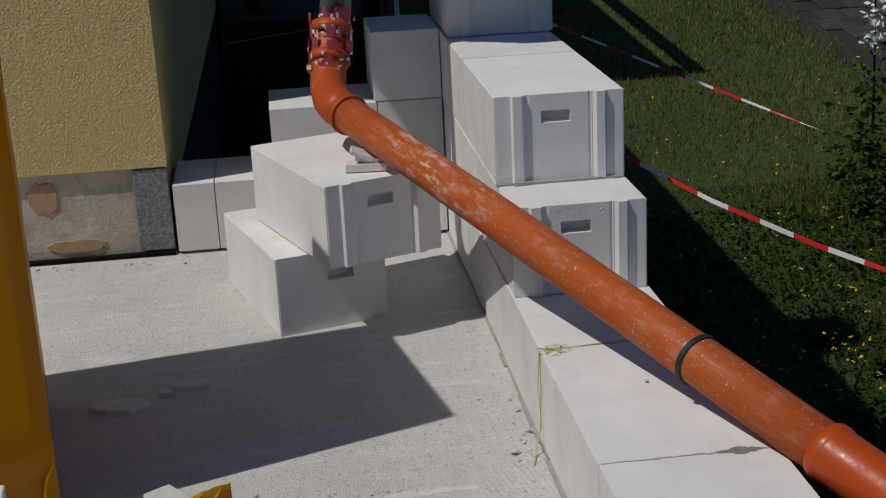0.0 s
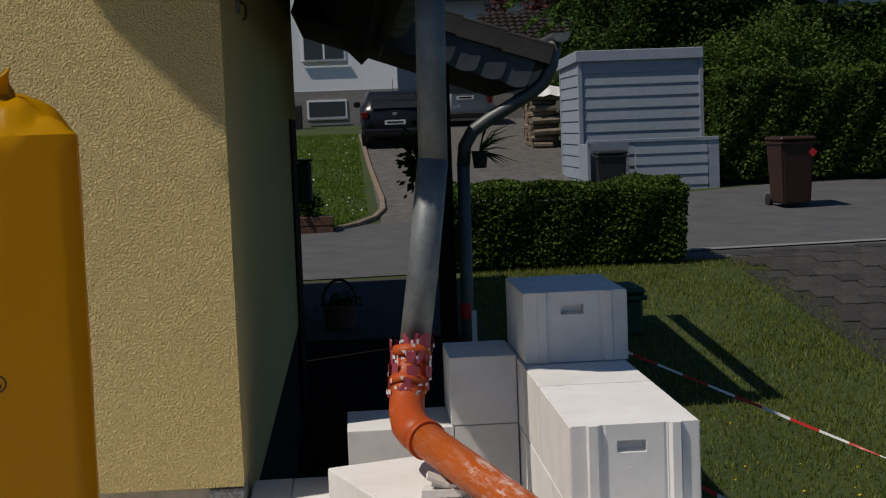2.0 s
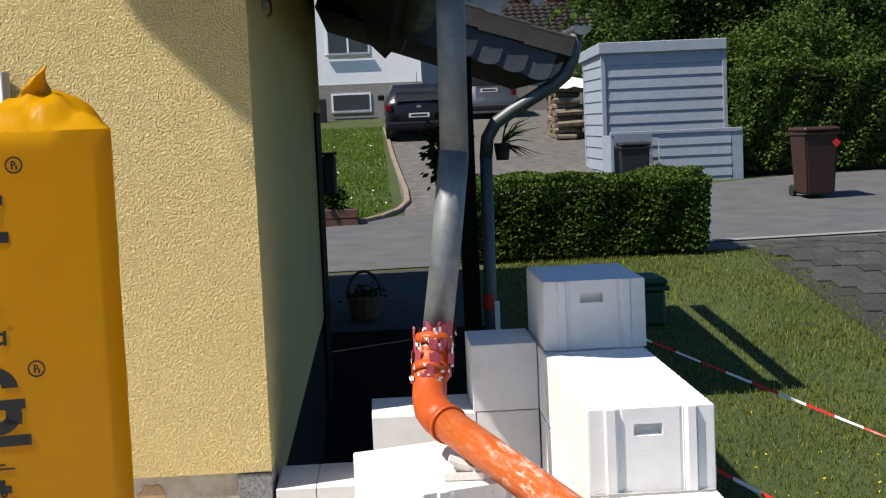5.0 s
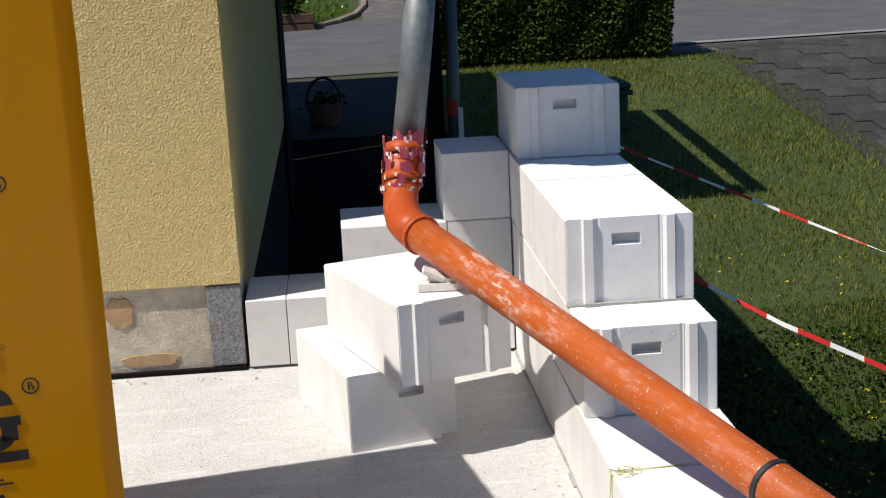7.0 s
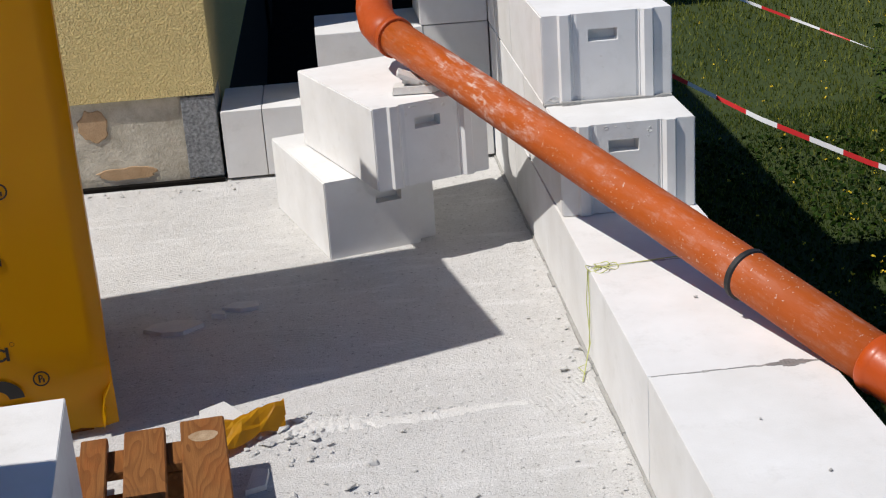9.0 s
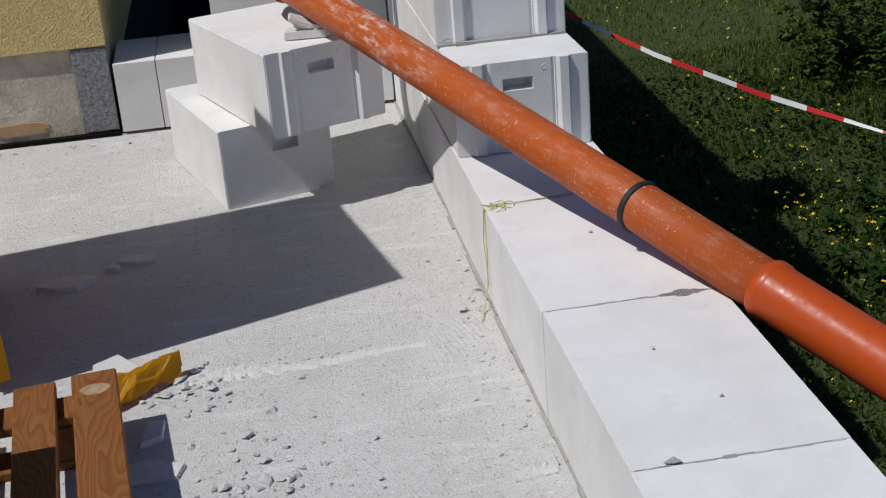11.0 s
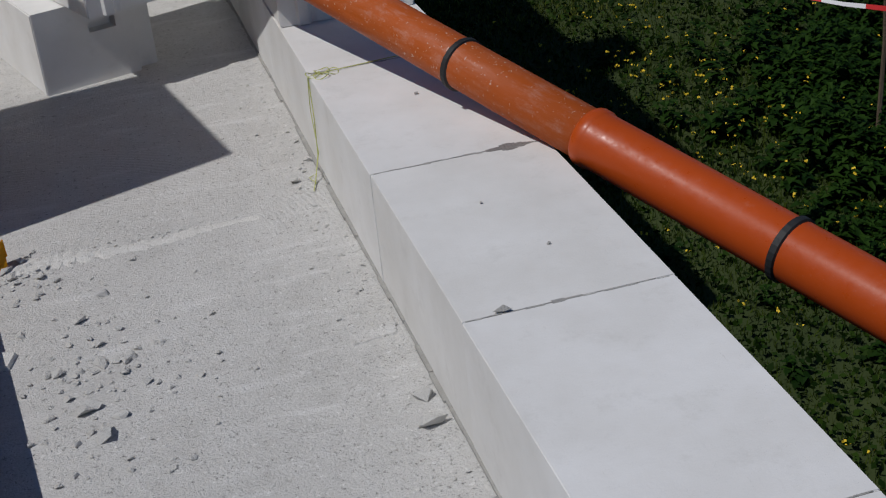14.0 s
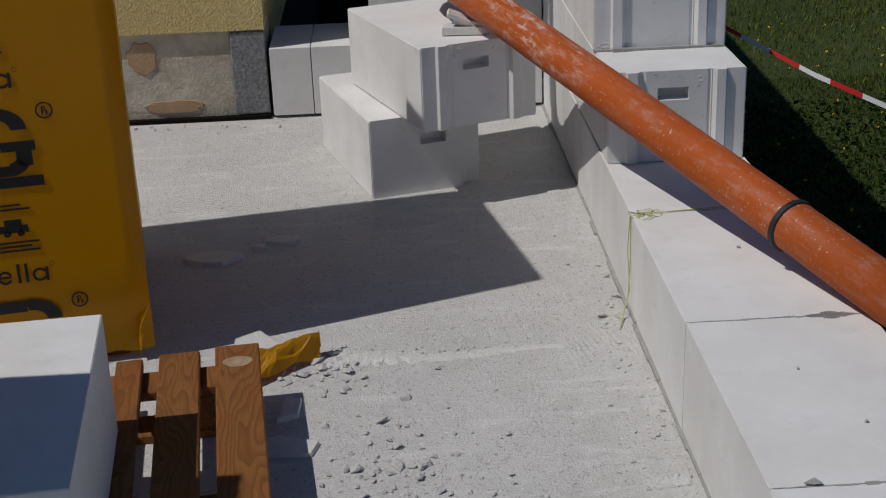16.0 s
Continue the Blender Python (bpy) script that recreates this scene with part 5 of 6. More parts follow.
def conifer(base, height, radius, seed, label):
    r = np.random.RandomState(seed)
    x, y = base
    z = ground_height(x, y)
    ob = thing("conifer", pose(0, 0, 0), label, "tree")
    part("trunk", tube([(x, y, z - 0.1), (x, y, z + height * 0.6), (x, y, z + height)], [0.32, 0.18, 0.02], 8), BARK, ob)
    # Solid inner body, coloured dark for the shade between the sprays.
    bm = bmesh.new()
    rings = []
    for k in range(25):
        f = 0.04 + 0.93 * k / 24
        full = min(1.0, 0.66 + 0.62 * f) * (max(0.04, 1 - ((f - 0.55) / 0.47) ** 2) if f > 0.55 else 1)
        rings.append([bm.verts.new((x + q * math.cos(a), y + q * math.sin(a), z + height * f - 0.2 * q + r.uniform(-0.2, 0.2))) for a, q in ((2 * math.pi * j / 26, radius * full * 0.62 * r.uniform(0.75, 1.12)) for j in range(26))])
    for p, q in zip(rings, rings[1:]):
        for j in range(26):
            bm.faces.new((p[j], p[(j + 1) % 26], q[(j + 1) % 26], q[j]))
    bm.faces.new(rings[-1])
    part("crown_shade_core", bm, FOLIAGE_SHADE, ob)
    pts = []
    for i in range(620):
        f = r.uniform(0.05, 0.985)
        a = r.uniform(0, 2 * math.pi)
        full = min(1.0, 0.66 + 0.62 * f)
        if f > 0.55:
            full *= max(0.05, 1 - ((f - 0.55) / 0.47) ** 2)
        reach = radius * full * r.uniform(0.6, 1.1)
        h0 = z + height * f
        d = np.array([math.cos(a), math.sin(a)])
        ns = int(15 * reach / radius) + 6
        s = r.uniform(0.25, 1.0, ns) ** 0.7
        side = r.normal(0, 0.17, ns) * reach * (1.2 - s)
        for sk_, si in zip(s, side):
            t = r.rand(22)
            out = reach * sk_ + 0.34 * t
            sd = si * (1 + 0.4 * t) + r.normal(0, 0.05, 22)
            px = x + d[0] * out - d[1] * sd
            py = y + d[1] * out + d[0] * sd
            pz = h0 + reach * (0.16 * sk_ - 0.40 * sk_ ** 2) - abs(si) * 0.3 - 0.30 * t ** 1.5 + r.normal(0, 0.035, 22)
            pts.append(np.stack([px, py, pz], 1))
        if i % 10 == 0:
            part("limb", tube([(x, y, h0), (x + d[0] * reach * 0.5, y + d[1] * reach * 0.5, h0 - 0.02 * reach), (x + d[0] * reach, y + d[1] * reach, h0 - 0.26 * reach)], [0.05, 0.03, 0.008], 5), BARK, ob)
    foliage("crown", np.concatenate(pts), 0.062, LEAF_FIR, ob, seed, droop=0.5, stretch=2.6)


conifer((8.3, 34.5), 12.8, 4.5, 31, "large dark green conifer with drooping sprays")

# ---- across the street ----
shed = thing("garden_shed", pose(3.66, 22.3, 0.12), "pale blue-grey weatherboard garden shed", "shed")
part("wall", boxed(0.05, 2.27, 0.05, 2.2, -0.2, 2.7), SHED_PAINT, shed)
for i in range(12):
    z = 0.02 + i * 0.213
    b = part("board", boxed(0.06, 2.24, -0.014, 0.014, 0, 0.225, bevel=0.004), SHED_PAINT, shed)
    b.matrix_local = pose(0, 0.0, z, -5, 0, 0)
    b = part("board", boxed(-0.014, 0.014, 0.05, 2.2, 0, 0.225, bevel=0.004), SHED_PAINT, shed)
    b.matrix_local = pose(0.0, 0, z, 0, 5, 0)
for x, y in ((0, 0), (2.24, 0), (0, 2.17)):
    part("corner_post", boxed(x - 0.02, x + 0.06, y - 0.03, y + 0.05, -0.2, 2.72, bevel=0.005), SHED_PAINT, shed)
part("roof", boxed(-0.06, 2.30, -0.14, 2.4, 2.58, 2.78, bevel=0.01, m=pose(0, 0, 0, -1.5, 0, 0)), SHED_PAINT, shed)
screen = thing("bin_screen", pose(3.6, 21.3, 0.12), "low weatherboard bin screen in front of the shed", "screen")
for i in range(6):
    b = part("board", boxed(0.85, 2.15, -0.012, 0.012, 0, 0.21, bevel=0.003), SHED_PAINT, screen)
    b.matrix_local = pose(0, -0.02, -0.06 + i * 0.19, -5, 0, 0)
    b = part("board", boxed(0.10, 0.85, 0.5, 0.52, 0, 0.21, bevel=0.003), SHED_PAINT, screen)
    b.matrix_local = pose(0, 0, -0.06 + i * 0.19, 3, 0, 0)
part("side_panel", boxed(2.16, 2.36, -0.02, 0.9, -0.15, 1.10, bevel=0.005), SHED_PAINT, screen)
part("side_panel", boxed(0.0, 0.06, -0.02, 0.9, -0.15, 1.10, bevel=0.005), SHED_PAINT, screen)
part("top_rail", boxed(0.0, 2.36, -0.04, 0.06, 1.105, 1.16, bevel=0.005), SHED_PAINT, screen)


def wheelie_bin(m, w, d, h, material, label):
    ob = thing("wheelie_bin", m, label, "bin")
    bm = bmesh.new()
    bmesh.ops.create_cube(bm, size=1)
    for v in bm.verts:
        k = 0.5 if v.co.z > 0 else 0.42
        v.co = Vector((v.co.x * 2 * k * w, v.co.y * 2 * k * d, 0.06 + (v.co.z + 0.5) * (h - 0.16)))
    bmesh.ops.bevel(bm, geom=bm.edges[:], offset=0.03, segments=2, affect='EDGES')
    part("body", bm, material, ob)
    part("rim", boxed(-w / 2 - 0.02, w / 2 + 0.02, -d / 2 - 0.02, d / 2 + 0.02, h - 0.14, h - 0.1, bevel=0.01), material, ob)
    part("lid", boxed(-w / 2 - 0.025, w / 2 + 0.025, -d / 2 - 0.03, d / 2 + 0.03, h - 0.09, h - 0.02, bevel=0.03), material, ob)
    part("handle", tube([(-w / 2 + 0.03, d / 2 + 0.06, h - 0.05), (w / 2 - 0.03, d / 2 + 0.06, h - 0.05)], 0.015, 8), material, ob)
    for s in (-1, 1):
        part("wheel", tube([(s * (w / 2 - 0.06), d / 2 - 0.03, 0.1), (s * (w / 2), d / 2 - 0.03, 0.1)], 0.1, 16), RUBBER, ob)
    return ob


bin_ = wheelie_bin(pose(6.28, 18.3, ground_height(6.3, 18.3) + 0.012, 0, 0, 4), 0.53, 0.68, 1.12, BROWN_PLASTIC, "dark brown wheelie bin at the roadside hedge")
part("sticker", boxed(0.17, 0.27, -0.375, -0.372, 0.80, 0.90, m=Matrix.Translation((0.22, 0, 0.85)) @ Matrix.Rotation(radians(45), 4, 'Y') @ Matrix.Translation((-0.22, 0, -0.85))), TAPE_RED, bin_, "red diamond sticker")
wheelie_bin(pose(3.98, 21.15, 0.12, 0, 0, 0), 0.50, 0.45, 1.0, BLACK_PLASTIC, "black bin behind the low screen")
# long green garden box
gbox = thing("garden_box", pose(1.70, 9.3, ground_height(1.8, 9.3) - 0.03, 0, 0, 2) @ Matrix.Scale(0.86, 4), "green plastic box with a lid standing on the lawn", "storage box")
part("body", boxed(-0.31, 0.31, -0.3, 0.3, 0.0, 0.38, bevel=0.03), GREEN_PLASTIC, gbox)
part("rim", boxed(-0.35, 0.35, -0.34, 0.34, 0.37, 0.42, bevel=0.01), GREEN_PLASTIC, gbox)
part("lid", boxed(-0.34, 0.34, -0.33, 0.33, 0.425, 0.50, bevel=0.03), GREEN_PLASTIC, gbox)

# street edge, paved yard
yard = tagged(put_mesh("pavement", patch([(3.95, 2.5), (14, 2.5), (14, 13.9), (3.45, 13.05)], 0.006, 0.5), PAVER), "grey block-paved yard beside the lawn", "paving", kind="structure")
pm = None
for j in range(19):
    for i in range(16):
        x, y = 3.95 + i * 0.245 + (0.12 if j % 2 else 0) - 0.02 * j, 7.4 + j * 0.29
        if x > 3.95 + 4.0:
            continue
        if pm is None:
            pm = part("paver", boxed(0, 0.235, 0, 0.28, 0, 0.03, bevel=0.008), PAVER, yard)
            o = pm
        else:
            o = new("paver", pm.data)
            o.parent = yard
        o.matrix_local = Matrix.Translation((x, y, ground_height(x, y) - 0.012 + 0.004 * ((i * 7 + j * 3) % 4))) @ Euler((math.atan(0.1295 if y < 11.5 else 0.0167), 0, 0)).to_matrix().to_4x4()
edge = tagged(put_mesh("road_edging", patch([(3.4, 13.0), (14.0, 13.85), (14.0, 14.05), (3.4, 13.2)], 0.03, 0.1), KERB_GREY), "pale stone edging strip along the street", "kerb", kind="structure")

kerb = tagged(new("kerb"), "weathered stone kerb round the lawn by the driveway", "kerb", kind="structure")
line = [(-0.22, 37.0), (-0.18, 33.0), (-0.14, 28.0), (-0.08, 24.0), (-0.03, 21.5), (-0.05, 19.9), (-0.22, 18.9), (-0.5, 18.2), (-0.85, 17.75), (-2.5, 17.5), (-6, 17.3)]
for (xa, ya), (xb, yb) in zip(line, line[1:]):
    n = max(1, round(math.hypot(xb - xa, yb - ya) / 0.8))
    for i in range(n):
        a = Vector((xa, ya, 0)).lerp(Vector((xb, yb, 0)), i / n)
        b = Vector((xa, ya, 0)).lerp(Vector((xb, yb, 0)), (i + 1) / n)
        a.z, b.z = ground_height(a.x, a.y), ground_height(b.x, b.y)
        d = b - a
        m = Matrix.Translation(a) @ d.to_track_quat('X', 'Z').to_matrix().to_4x4()
        part("kerb_stone", boxed(0.005, d.length - 0.005, -0.045, 0.045, -0.1, 0.075, bevel=0.012, m=m), KERB, kerb)
planter = thing("planter_box", pose(-1.07, 17.65, 0.11), "brown wooden planter box at the lawn's edge", "planter")
part("box", boxed(-0.42, 0.23, -0.16, 0.16, 0.0, 0.12, bevel=0.01), TERRACOTTA, planter)
part("upper_board", boxed(-0.42, 0.23, -0.165, 0.165, 0.125, 0.26, bevel=0.01), TERRACOTTA, planter)
r = np.random.RandomState(5)
foliage("foliage", np.array((-0.15, 0, 0.42)) + r.normal(size=(500, 3)) * (0.1, 0.08, 0.11), 0.05, LEAF_MID, planter, 5, kind="stuff")

basket = thing("flower_basket", pose(-0.72, 9.75, ground_height(0, 9.75) + 0.02), "dark wicker flower basket with a round handle", "basket")
part("basket_body", tube([(0, 0, 0), (0, 0, 0.12), (0, 0, 0.20)], [0.13, 0.155, 0.17], 16), TERRACOTTA, basket)
part("handle", tube([(0.16 * math.cos(a), 0, 0.20 + 0.24 * math.sin(a)) for a in (math.pi * i / 12 for i in range(13))], 0.014, 6), BLACK_PLASTIC, basket)
foliage("foliage", np.array((0, 0, 0.32)) + r.normal(size=(130, 3)) * (0.08, 0.07, 0.03) - np.array((0, 0, 0.08)), 0.035, LEAF_MID, basket, 6, kind="stuff")

# plants hung on the porch post
for px, side, seed in ((-0.04, -1, 3), (0.34, 1, 4)):
    hang = thing("hanging_plant", pose(px, 6.62, 1.42), "dark trailing plant hung at the porch post", "plant", "hanging plants")
    rr = np.random.RandomState(seed)
    part("pot", tube([(0, 0, -0.12), (0, 0, 0.0)], [0.045, 0.06], 12), BLACK_PLASTIC, hang)
    if side < 0:
        foliage("leaves", rr.normal(size=(260, 3)) * (0.06, 0.05, 0.09) + (-0.06, 0, -0.03), 0.045, LEAF_DARK, hang, seed)
    else:
        bm = bmesh.new()
        for i in range(26):
            a, e = rr.uniform(-1.4, 1.4), rr.uniform(-0.6, 0.9)
            l = rr.uniform(0.15, 0.32)
            tip = (l * math.cos(a) * math.cos(e), l * math.sin(a) * 0.5, l * math.sin(e))
            tube([(0, 0, 0), (tip[0] * 0.5, tip[1] * 0.5, tip[2] * 0.6 + 0.02), tip], [0.006, 0.006, 0.001], 4, bm=bm)
        part("spiky_leaves", bm, LEAF_DARK, hang)

# woodpile
pile = thing("woodpile", pose(4.32, 30.9, ground_height(4.2, 31)) @ Matrix.Scale(1.3, 4), "stack of split firewood under a white sheet", "woodpile")
rl = random.Random(12)
lm = None
for k in range(9):
    for i in range(12):
        if lm is None:
            lm = part("log", tube([(-0.02, 0, 0), (0.45, 0, 0)], 0.062, 7), LOGS, pile)
            o = lm
        else:
            o = new("log", lm.data)
            o.parent = pile
        o.matrix_local = pose(-0.3 + rl.uniform(-0.04, 0.03), -0.2 + i * 0.125 + (0.06 if k % 2 else 0), 0.06 + k * 0.112, rl.uniform(0, 90), rl.uniform(-5, 5), rl.uniform(-14, 14)) @ Matrix.Scale(rl.uniform(0.75, 1.2), 4)
bm = bmesh.new()
rows = [[bm.verts.new((-0.38 + 0.75 * a / 6, -0.35 + 1.8 * b / 10, 1.07 + 0.05 * math.sin(math.pi * a / 6) + rl.uniform(-0.02, 0.04) - (0.16 if a == 0 or b == 0 else 0))) for b in range(11)] for a in range(7)]
for a, b in zip(rows, rows[1:]):
    for k in range(10):
        bm.faces.new((a[k], a[k + 1], b[k + 1], b[k]))
part("sheet", bm, TAPE_WHITE, pile, "crumpled white plastic sheet")


def car(m, length, width, height, paint, label, van=False):
    """A car with its rear towards -y."""
    ob = thing("car", m, label, "car")
    if van:
        prof = [(0.0, 0.35), (0.02, 0.95), (0.10, height - 0.1), (0.35, height), (2.5, height), (3.3, 1.1), (length - 0.1, 0.95), (length, 0.4), (length - 0.1, 0.25), (0.1, 0.25)]
    else:
        prof = [(0.0, 0.42), (0.03, 0.90), (0.08, 1.0), (0.36, height - 0.05), (0.75, height), (2.2, height - 0.05), (2.95, 0.98), (length - 0.15, 0.8), (length, 0.45), (length - 0.1, 0.22), (0.1, 0.22)]
    bm = bmesh.new()
    cols = []
    for x in (-0.5, -0.46, -0.3, 0, 0.3, 0.46, 0.5):
        col = []
        for y, z in prof:
            tuck = 1.0 - 0.24 * max(0.0, z - 0.95) / (height - 0.95)
            e = 0.06 if abs(x) == 0.5 else 0.012 if abs(x) == 0.46 else 0
            yy = y + (e + (0.10 * (abs(x) * 2) ** 2)) * (1 if y < length / 2 else -1)
            col.append(bm.verts.new((x * width * tuck, yy, z - (0.03 if abs(x) == 0.5 and z > 0.95 else 0))))
        cols.append(col)
    for a, b in zip(cols, cols[1:]):
        for i in range(len(prof)):
            j = (i + 1) % len(prof)
            bm.faces.new((a[i], b[i], b[j], a[j]))
    bm.faces.new(cols[0])
    bm.faces.new(cols[-1][::-1])
    bmesh.ops.recalc_face_normals(bm, faces=bm.faces[:])
    part("body", bm, paint, ob, smooth=True)
    zt, zb = (height - 0.18, 1.08) if van else (height - 0.10, 1.03)
    yt, yb = (0.055, 0.0) if van else (0.31, 0.08)
    bm = bmesh.new()
    q = [bm.verts.new(c) for c in ((-width * 0.36, yb - 0.02, zb), (width * 0.36, yb - 0.02, zb), (width * 0.31, yt - 0.02, zt), (-width * 0.31, yt - 0.02, zt))]
    bm.faces.new(q)
    bmesh.ops.solidify(bm, geom=bm.faces[:], thickness=0.02)
    part("rear_window", bm, CAR_GLASS, ob)
    part("number_plate", boxed(-0.26, 0.26, -0.03, 0.0, 0.62 if not van else 0.9, 0.73 if not van else 1.01), TAPE_WHITE, ob)
    part("plate_bar", boxed(-0.2, 0.2, -0.033, -0.031, 0.655 if not van else 0.935, 0.70 if not van else 0.98), BLACK_PRINT, ob)
    part("bumper", boxed(-width * 0.49, width * 0.49, -0.05, 0.16, 0.33, 0.52, bevel=0.04), paint if not van else BLACK_PLASTIC, ob)
    for s in (-1, 1):
        part("tail_light", boxed(s * width * 0.44 - 0.1, s * width * 0.44 + 0.06, -0.005, 0.12, 0.78, 0.95 if not van else 1.3, bevel=0.02), CAR_LIGHT, ob, "dark red tail light")
        part("mirror", boxed(s * width * 0.54 - 0.1, s * width * 0.54 + 0.08, 2.3, 2.42, 0.95, 1.1, bevel=0.03), paint, ob)
        for y in (0.65, length - 0.75):
            w = part("wheel", tube([(s * width * 0.36, y, 0.3), (s * width * 0.495, y, 0.3)], 0.31, 18), RUBBER, ob)
            part("rim", tube([(s * width * 0.49, y, 0.3), (s * width * 0.502, y, 0.3)], 0.2, 14), STEEL, w)
    if not van:
        part("aerial", tube([(0, 0.9, height), (0, 0.75, height + 0.28)], 0.008, 5), BLACK_PLASTIC, ob)
        part("badge", boxed(-0.06, 0.06, -0.02, 0.01, 0.86, 0.92, bevel=0.01), STEEL, ob)
    return ob


CAR_LIGHT = make_plastic("red_lamp_glass", (0.14, 0.01, 0.012), 0.15)
car(pose(0.62, 32.2, ground_height(0.7, 33.7) - 0.10, 4.0, 0, 0), 4.0, 1.69, 1.44, CAR_BLACK, "black hatchback parked on the gravel drive")
car(pose(3.0, 39.3, ground_height(3.0, 40.5) - 0.15, 4.0, 0, 0), 4.3, 1.75, 1.75, CAR_SILVER, "silver van parked on the gravel drive", True)


def window_unit(name, parent, x, z, w, h, y, label, curtain=False):
    ob = part(name, boxed(x - 0.06, x + w + 0.06, y - 0.03, y + 0.02, z - 0.06, z + h + 0.06), WHITE_PAINT, parent, label)
    part("pane", boxed(x, x + w, y - 0.04, y - 0.032, z, z + h), CAR_GLASS, ob)
    if w > 1.2:
        part("bar", boxed(x + w / 2 - 0.03, x + w / 2 + 0.03, y - 0.05, y - 0.041, z, z + h), WHITE_PAINT, ob)
    part("sill", boxed(x - 0.1, x + w + 0.1, y - 0.12, y - 0.045, z - 0.1, z - 0.055), GREY_PLASTER, ob)
    return ob


white_house = thing("house", pose(0, 0, 0), "white rendered house with a grey plinth and windows", "house")
part("plinth_wall", boxed(-9, 1.13, 41.96, 50, 1.0, 2.94), GREY_PLASTER, white_house)
part("wall", boxed(-9, 1.08, 42.0, 50, 2.945, 8.5), WHITE_PAINT, white_house)
part("roof", prism([(-9.5, 8.5), (1.6, 8.5), (-4, 12.5)], 8.8, m=pose(0, 41.6, 0)), ROOFTILE, white_house)
window_unit("cellar_window", white_house, -1.78, 2.12, 1.15, 0.48, 41.96, "small cellar window with a lace curtain")
window_unit("window", white_house, -1.86, 3.95, 1.25, 1.4, 42.0, "white framed window with a blind")
gap = part("bench", boxed(-2.3, -1.98, 41.0, 41.3, 1.6, 2.5, bevel=0.03), BLACK_PLASTIC, white_house, "dark post by the house wall")


def tiled_roof(name, parent, x0, x1, y0, z0, y1, z1, rows, cols, material):
    """A pitched roof face of wavy tile courses."""
    bm = bmesh.new()
    for j in range(rows):
        fa, fb = j / rows, (j + 1.12) / rows
        for i in range(cols):
            xa, xb = x0 + (x1 - x0) * i / cols, x0 + (x1 - x0) * (i + 0.93) / cols
            ya, yb = y0 + (y1 - y0) * fa, y0 + (y1 - y0) * min(1, fb)
            za, zb = z0 + (z1 - z0) * fa, z0 + (z1 - z0) * min(1, fb)
            xm = (xa + xb) / 2
            v = [bm.verts.new(c) for c in ((xa, ya, za + 0.05), (xm, ya, za + 0.10), (xb, ya, za + 0.05), (xb, yb, zb), (xm, yb, zb + 0.05), (xa, yb, zb))]
            bm.faces.new((v[0], v[1], v[4], v[5]))
            bm.faces.new((v[1], v[2], v[3], v[4]))
    ob = part(name, bm, material, parent)
    ob["kind"] = "stuff"
    return ob


brown_house = thing("house", pose(0, 0, 0), "white house with a steep brown tiled roof", "house")
part("wall", boxed(-3, 5.2, 50.4, 58, 1.5, 6.45), WHITE_PAINT, brown_house)
part("roof_body", prism([(50.0, 6.4), (58.5, 6.4), (54.2, 10.3)], 8.6, m=Matrix(((0, 1, 0, -3.1), (1, 0, 0, 0), (0, 0, 1, 0), (0, 0, 0, 1)))), ROOFTILE, brown_house)
tiled_roof("roof_tiles", brown_house, -3.1, 5.5, 49.9, 6.42, 54.2, 10.35, 16, 34, ROOFTILE)
part("gutter", tube([(-3.1, 49.85, 6.42), (5.5, 49.85, 6.42)], 0.07, 8), ZINC, brown_house)
part("corner_pipe", tube([(5.0, 50.3, 6.3), (5.0, 50.3, 1.5)], 0.05, 8), ZINC, brown_house)
rear = thing("house", pose(0, 0, 0), "further house with brown tiles and a skylight", "house")
part("wall", boxed(4.0, 12.0, 60.4, 68, 2.5, 7.5), WHITE_PAINT, rear)
tiled_roof("roof_tiles", rear, 4.0, 12.5, 59.8, 7.3, 64.2, 11.3, 16, 34, ROOFTILE)
part("roof_body", prism([(60.0, 7.25), (68.5, 7.25), (64.2, 11.2)], 8.4, m=Matrix(((0, 1, 0, 4.05), (1, 0, 0, 0), (0, 0, 1, 0), (0, 0, 0, 1)))), ROOFTILE, rear)
sk = part("skylight", boxed(5.95, 6.8, -0.02, 0.9, 0.0, 0.14, m=pose(0, 62.2, 9.62, 42.3, 0, 0)), STEEL, rear)
part("pane", boxed(6.05, 6.7, 0.08, 0.8, 0.145, 0.15, m=pose(0, 62.2, 9.62, 42.3, 0, 0)), CAR_GLASS, sk)
part("aerial_mast", tube([(4.9, 62, 10.5), (4.9, 62, 12.6)], 0.03, 6), CABLE, rear)
part("aerial_arm", tube([(4.5, 62, 12.2), (5.3, 62, 12.2)], 0.02, 6), CABLE, rear)
garage = thing("garage", pose(0, 0, 0), "small garage with a brown tiled roof", "garage")
part("wall", boxed(4.0, 7.7, 42.3, 46, 1.6, 4.2), GREY_PLASTER, garage)
tiled_roof("roof_tiles", garage, 3.9, 7.9, 41.9, 4.12, 44.4, 5.45, 9, 16, ROOFTILE)
part("roof_body", prism([(42.0, 4.06), (46.8, 4.06), (44.4, 5.36)], 3.9, m=Matrix(((0, 1, 0, 3.95), (1, 0, 0, 0), (0, 0, 1, 0), (0, 0, 0, 1)))), ROOFTILE, garage)
window_unit("window", garage, 4.4, 3.3, 0.8, 0.5, 42.3, "small garage window")

right_house = thing("house", pose(0, 0, 0), "white boarded house with a dark overhanging roof", "house")
part("wall", boxed(13.1, 22, 40.4, 50, 1.5, 6.4), BOARD_WHITE, right_house)
for i in range(13):
    part("board", boxed(13.08, 22, 40.36, 40.395, 4.2 + i * 0.17, 4.35 + i * 0.17), BOARD_WHITE, right_house)
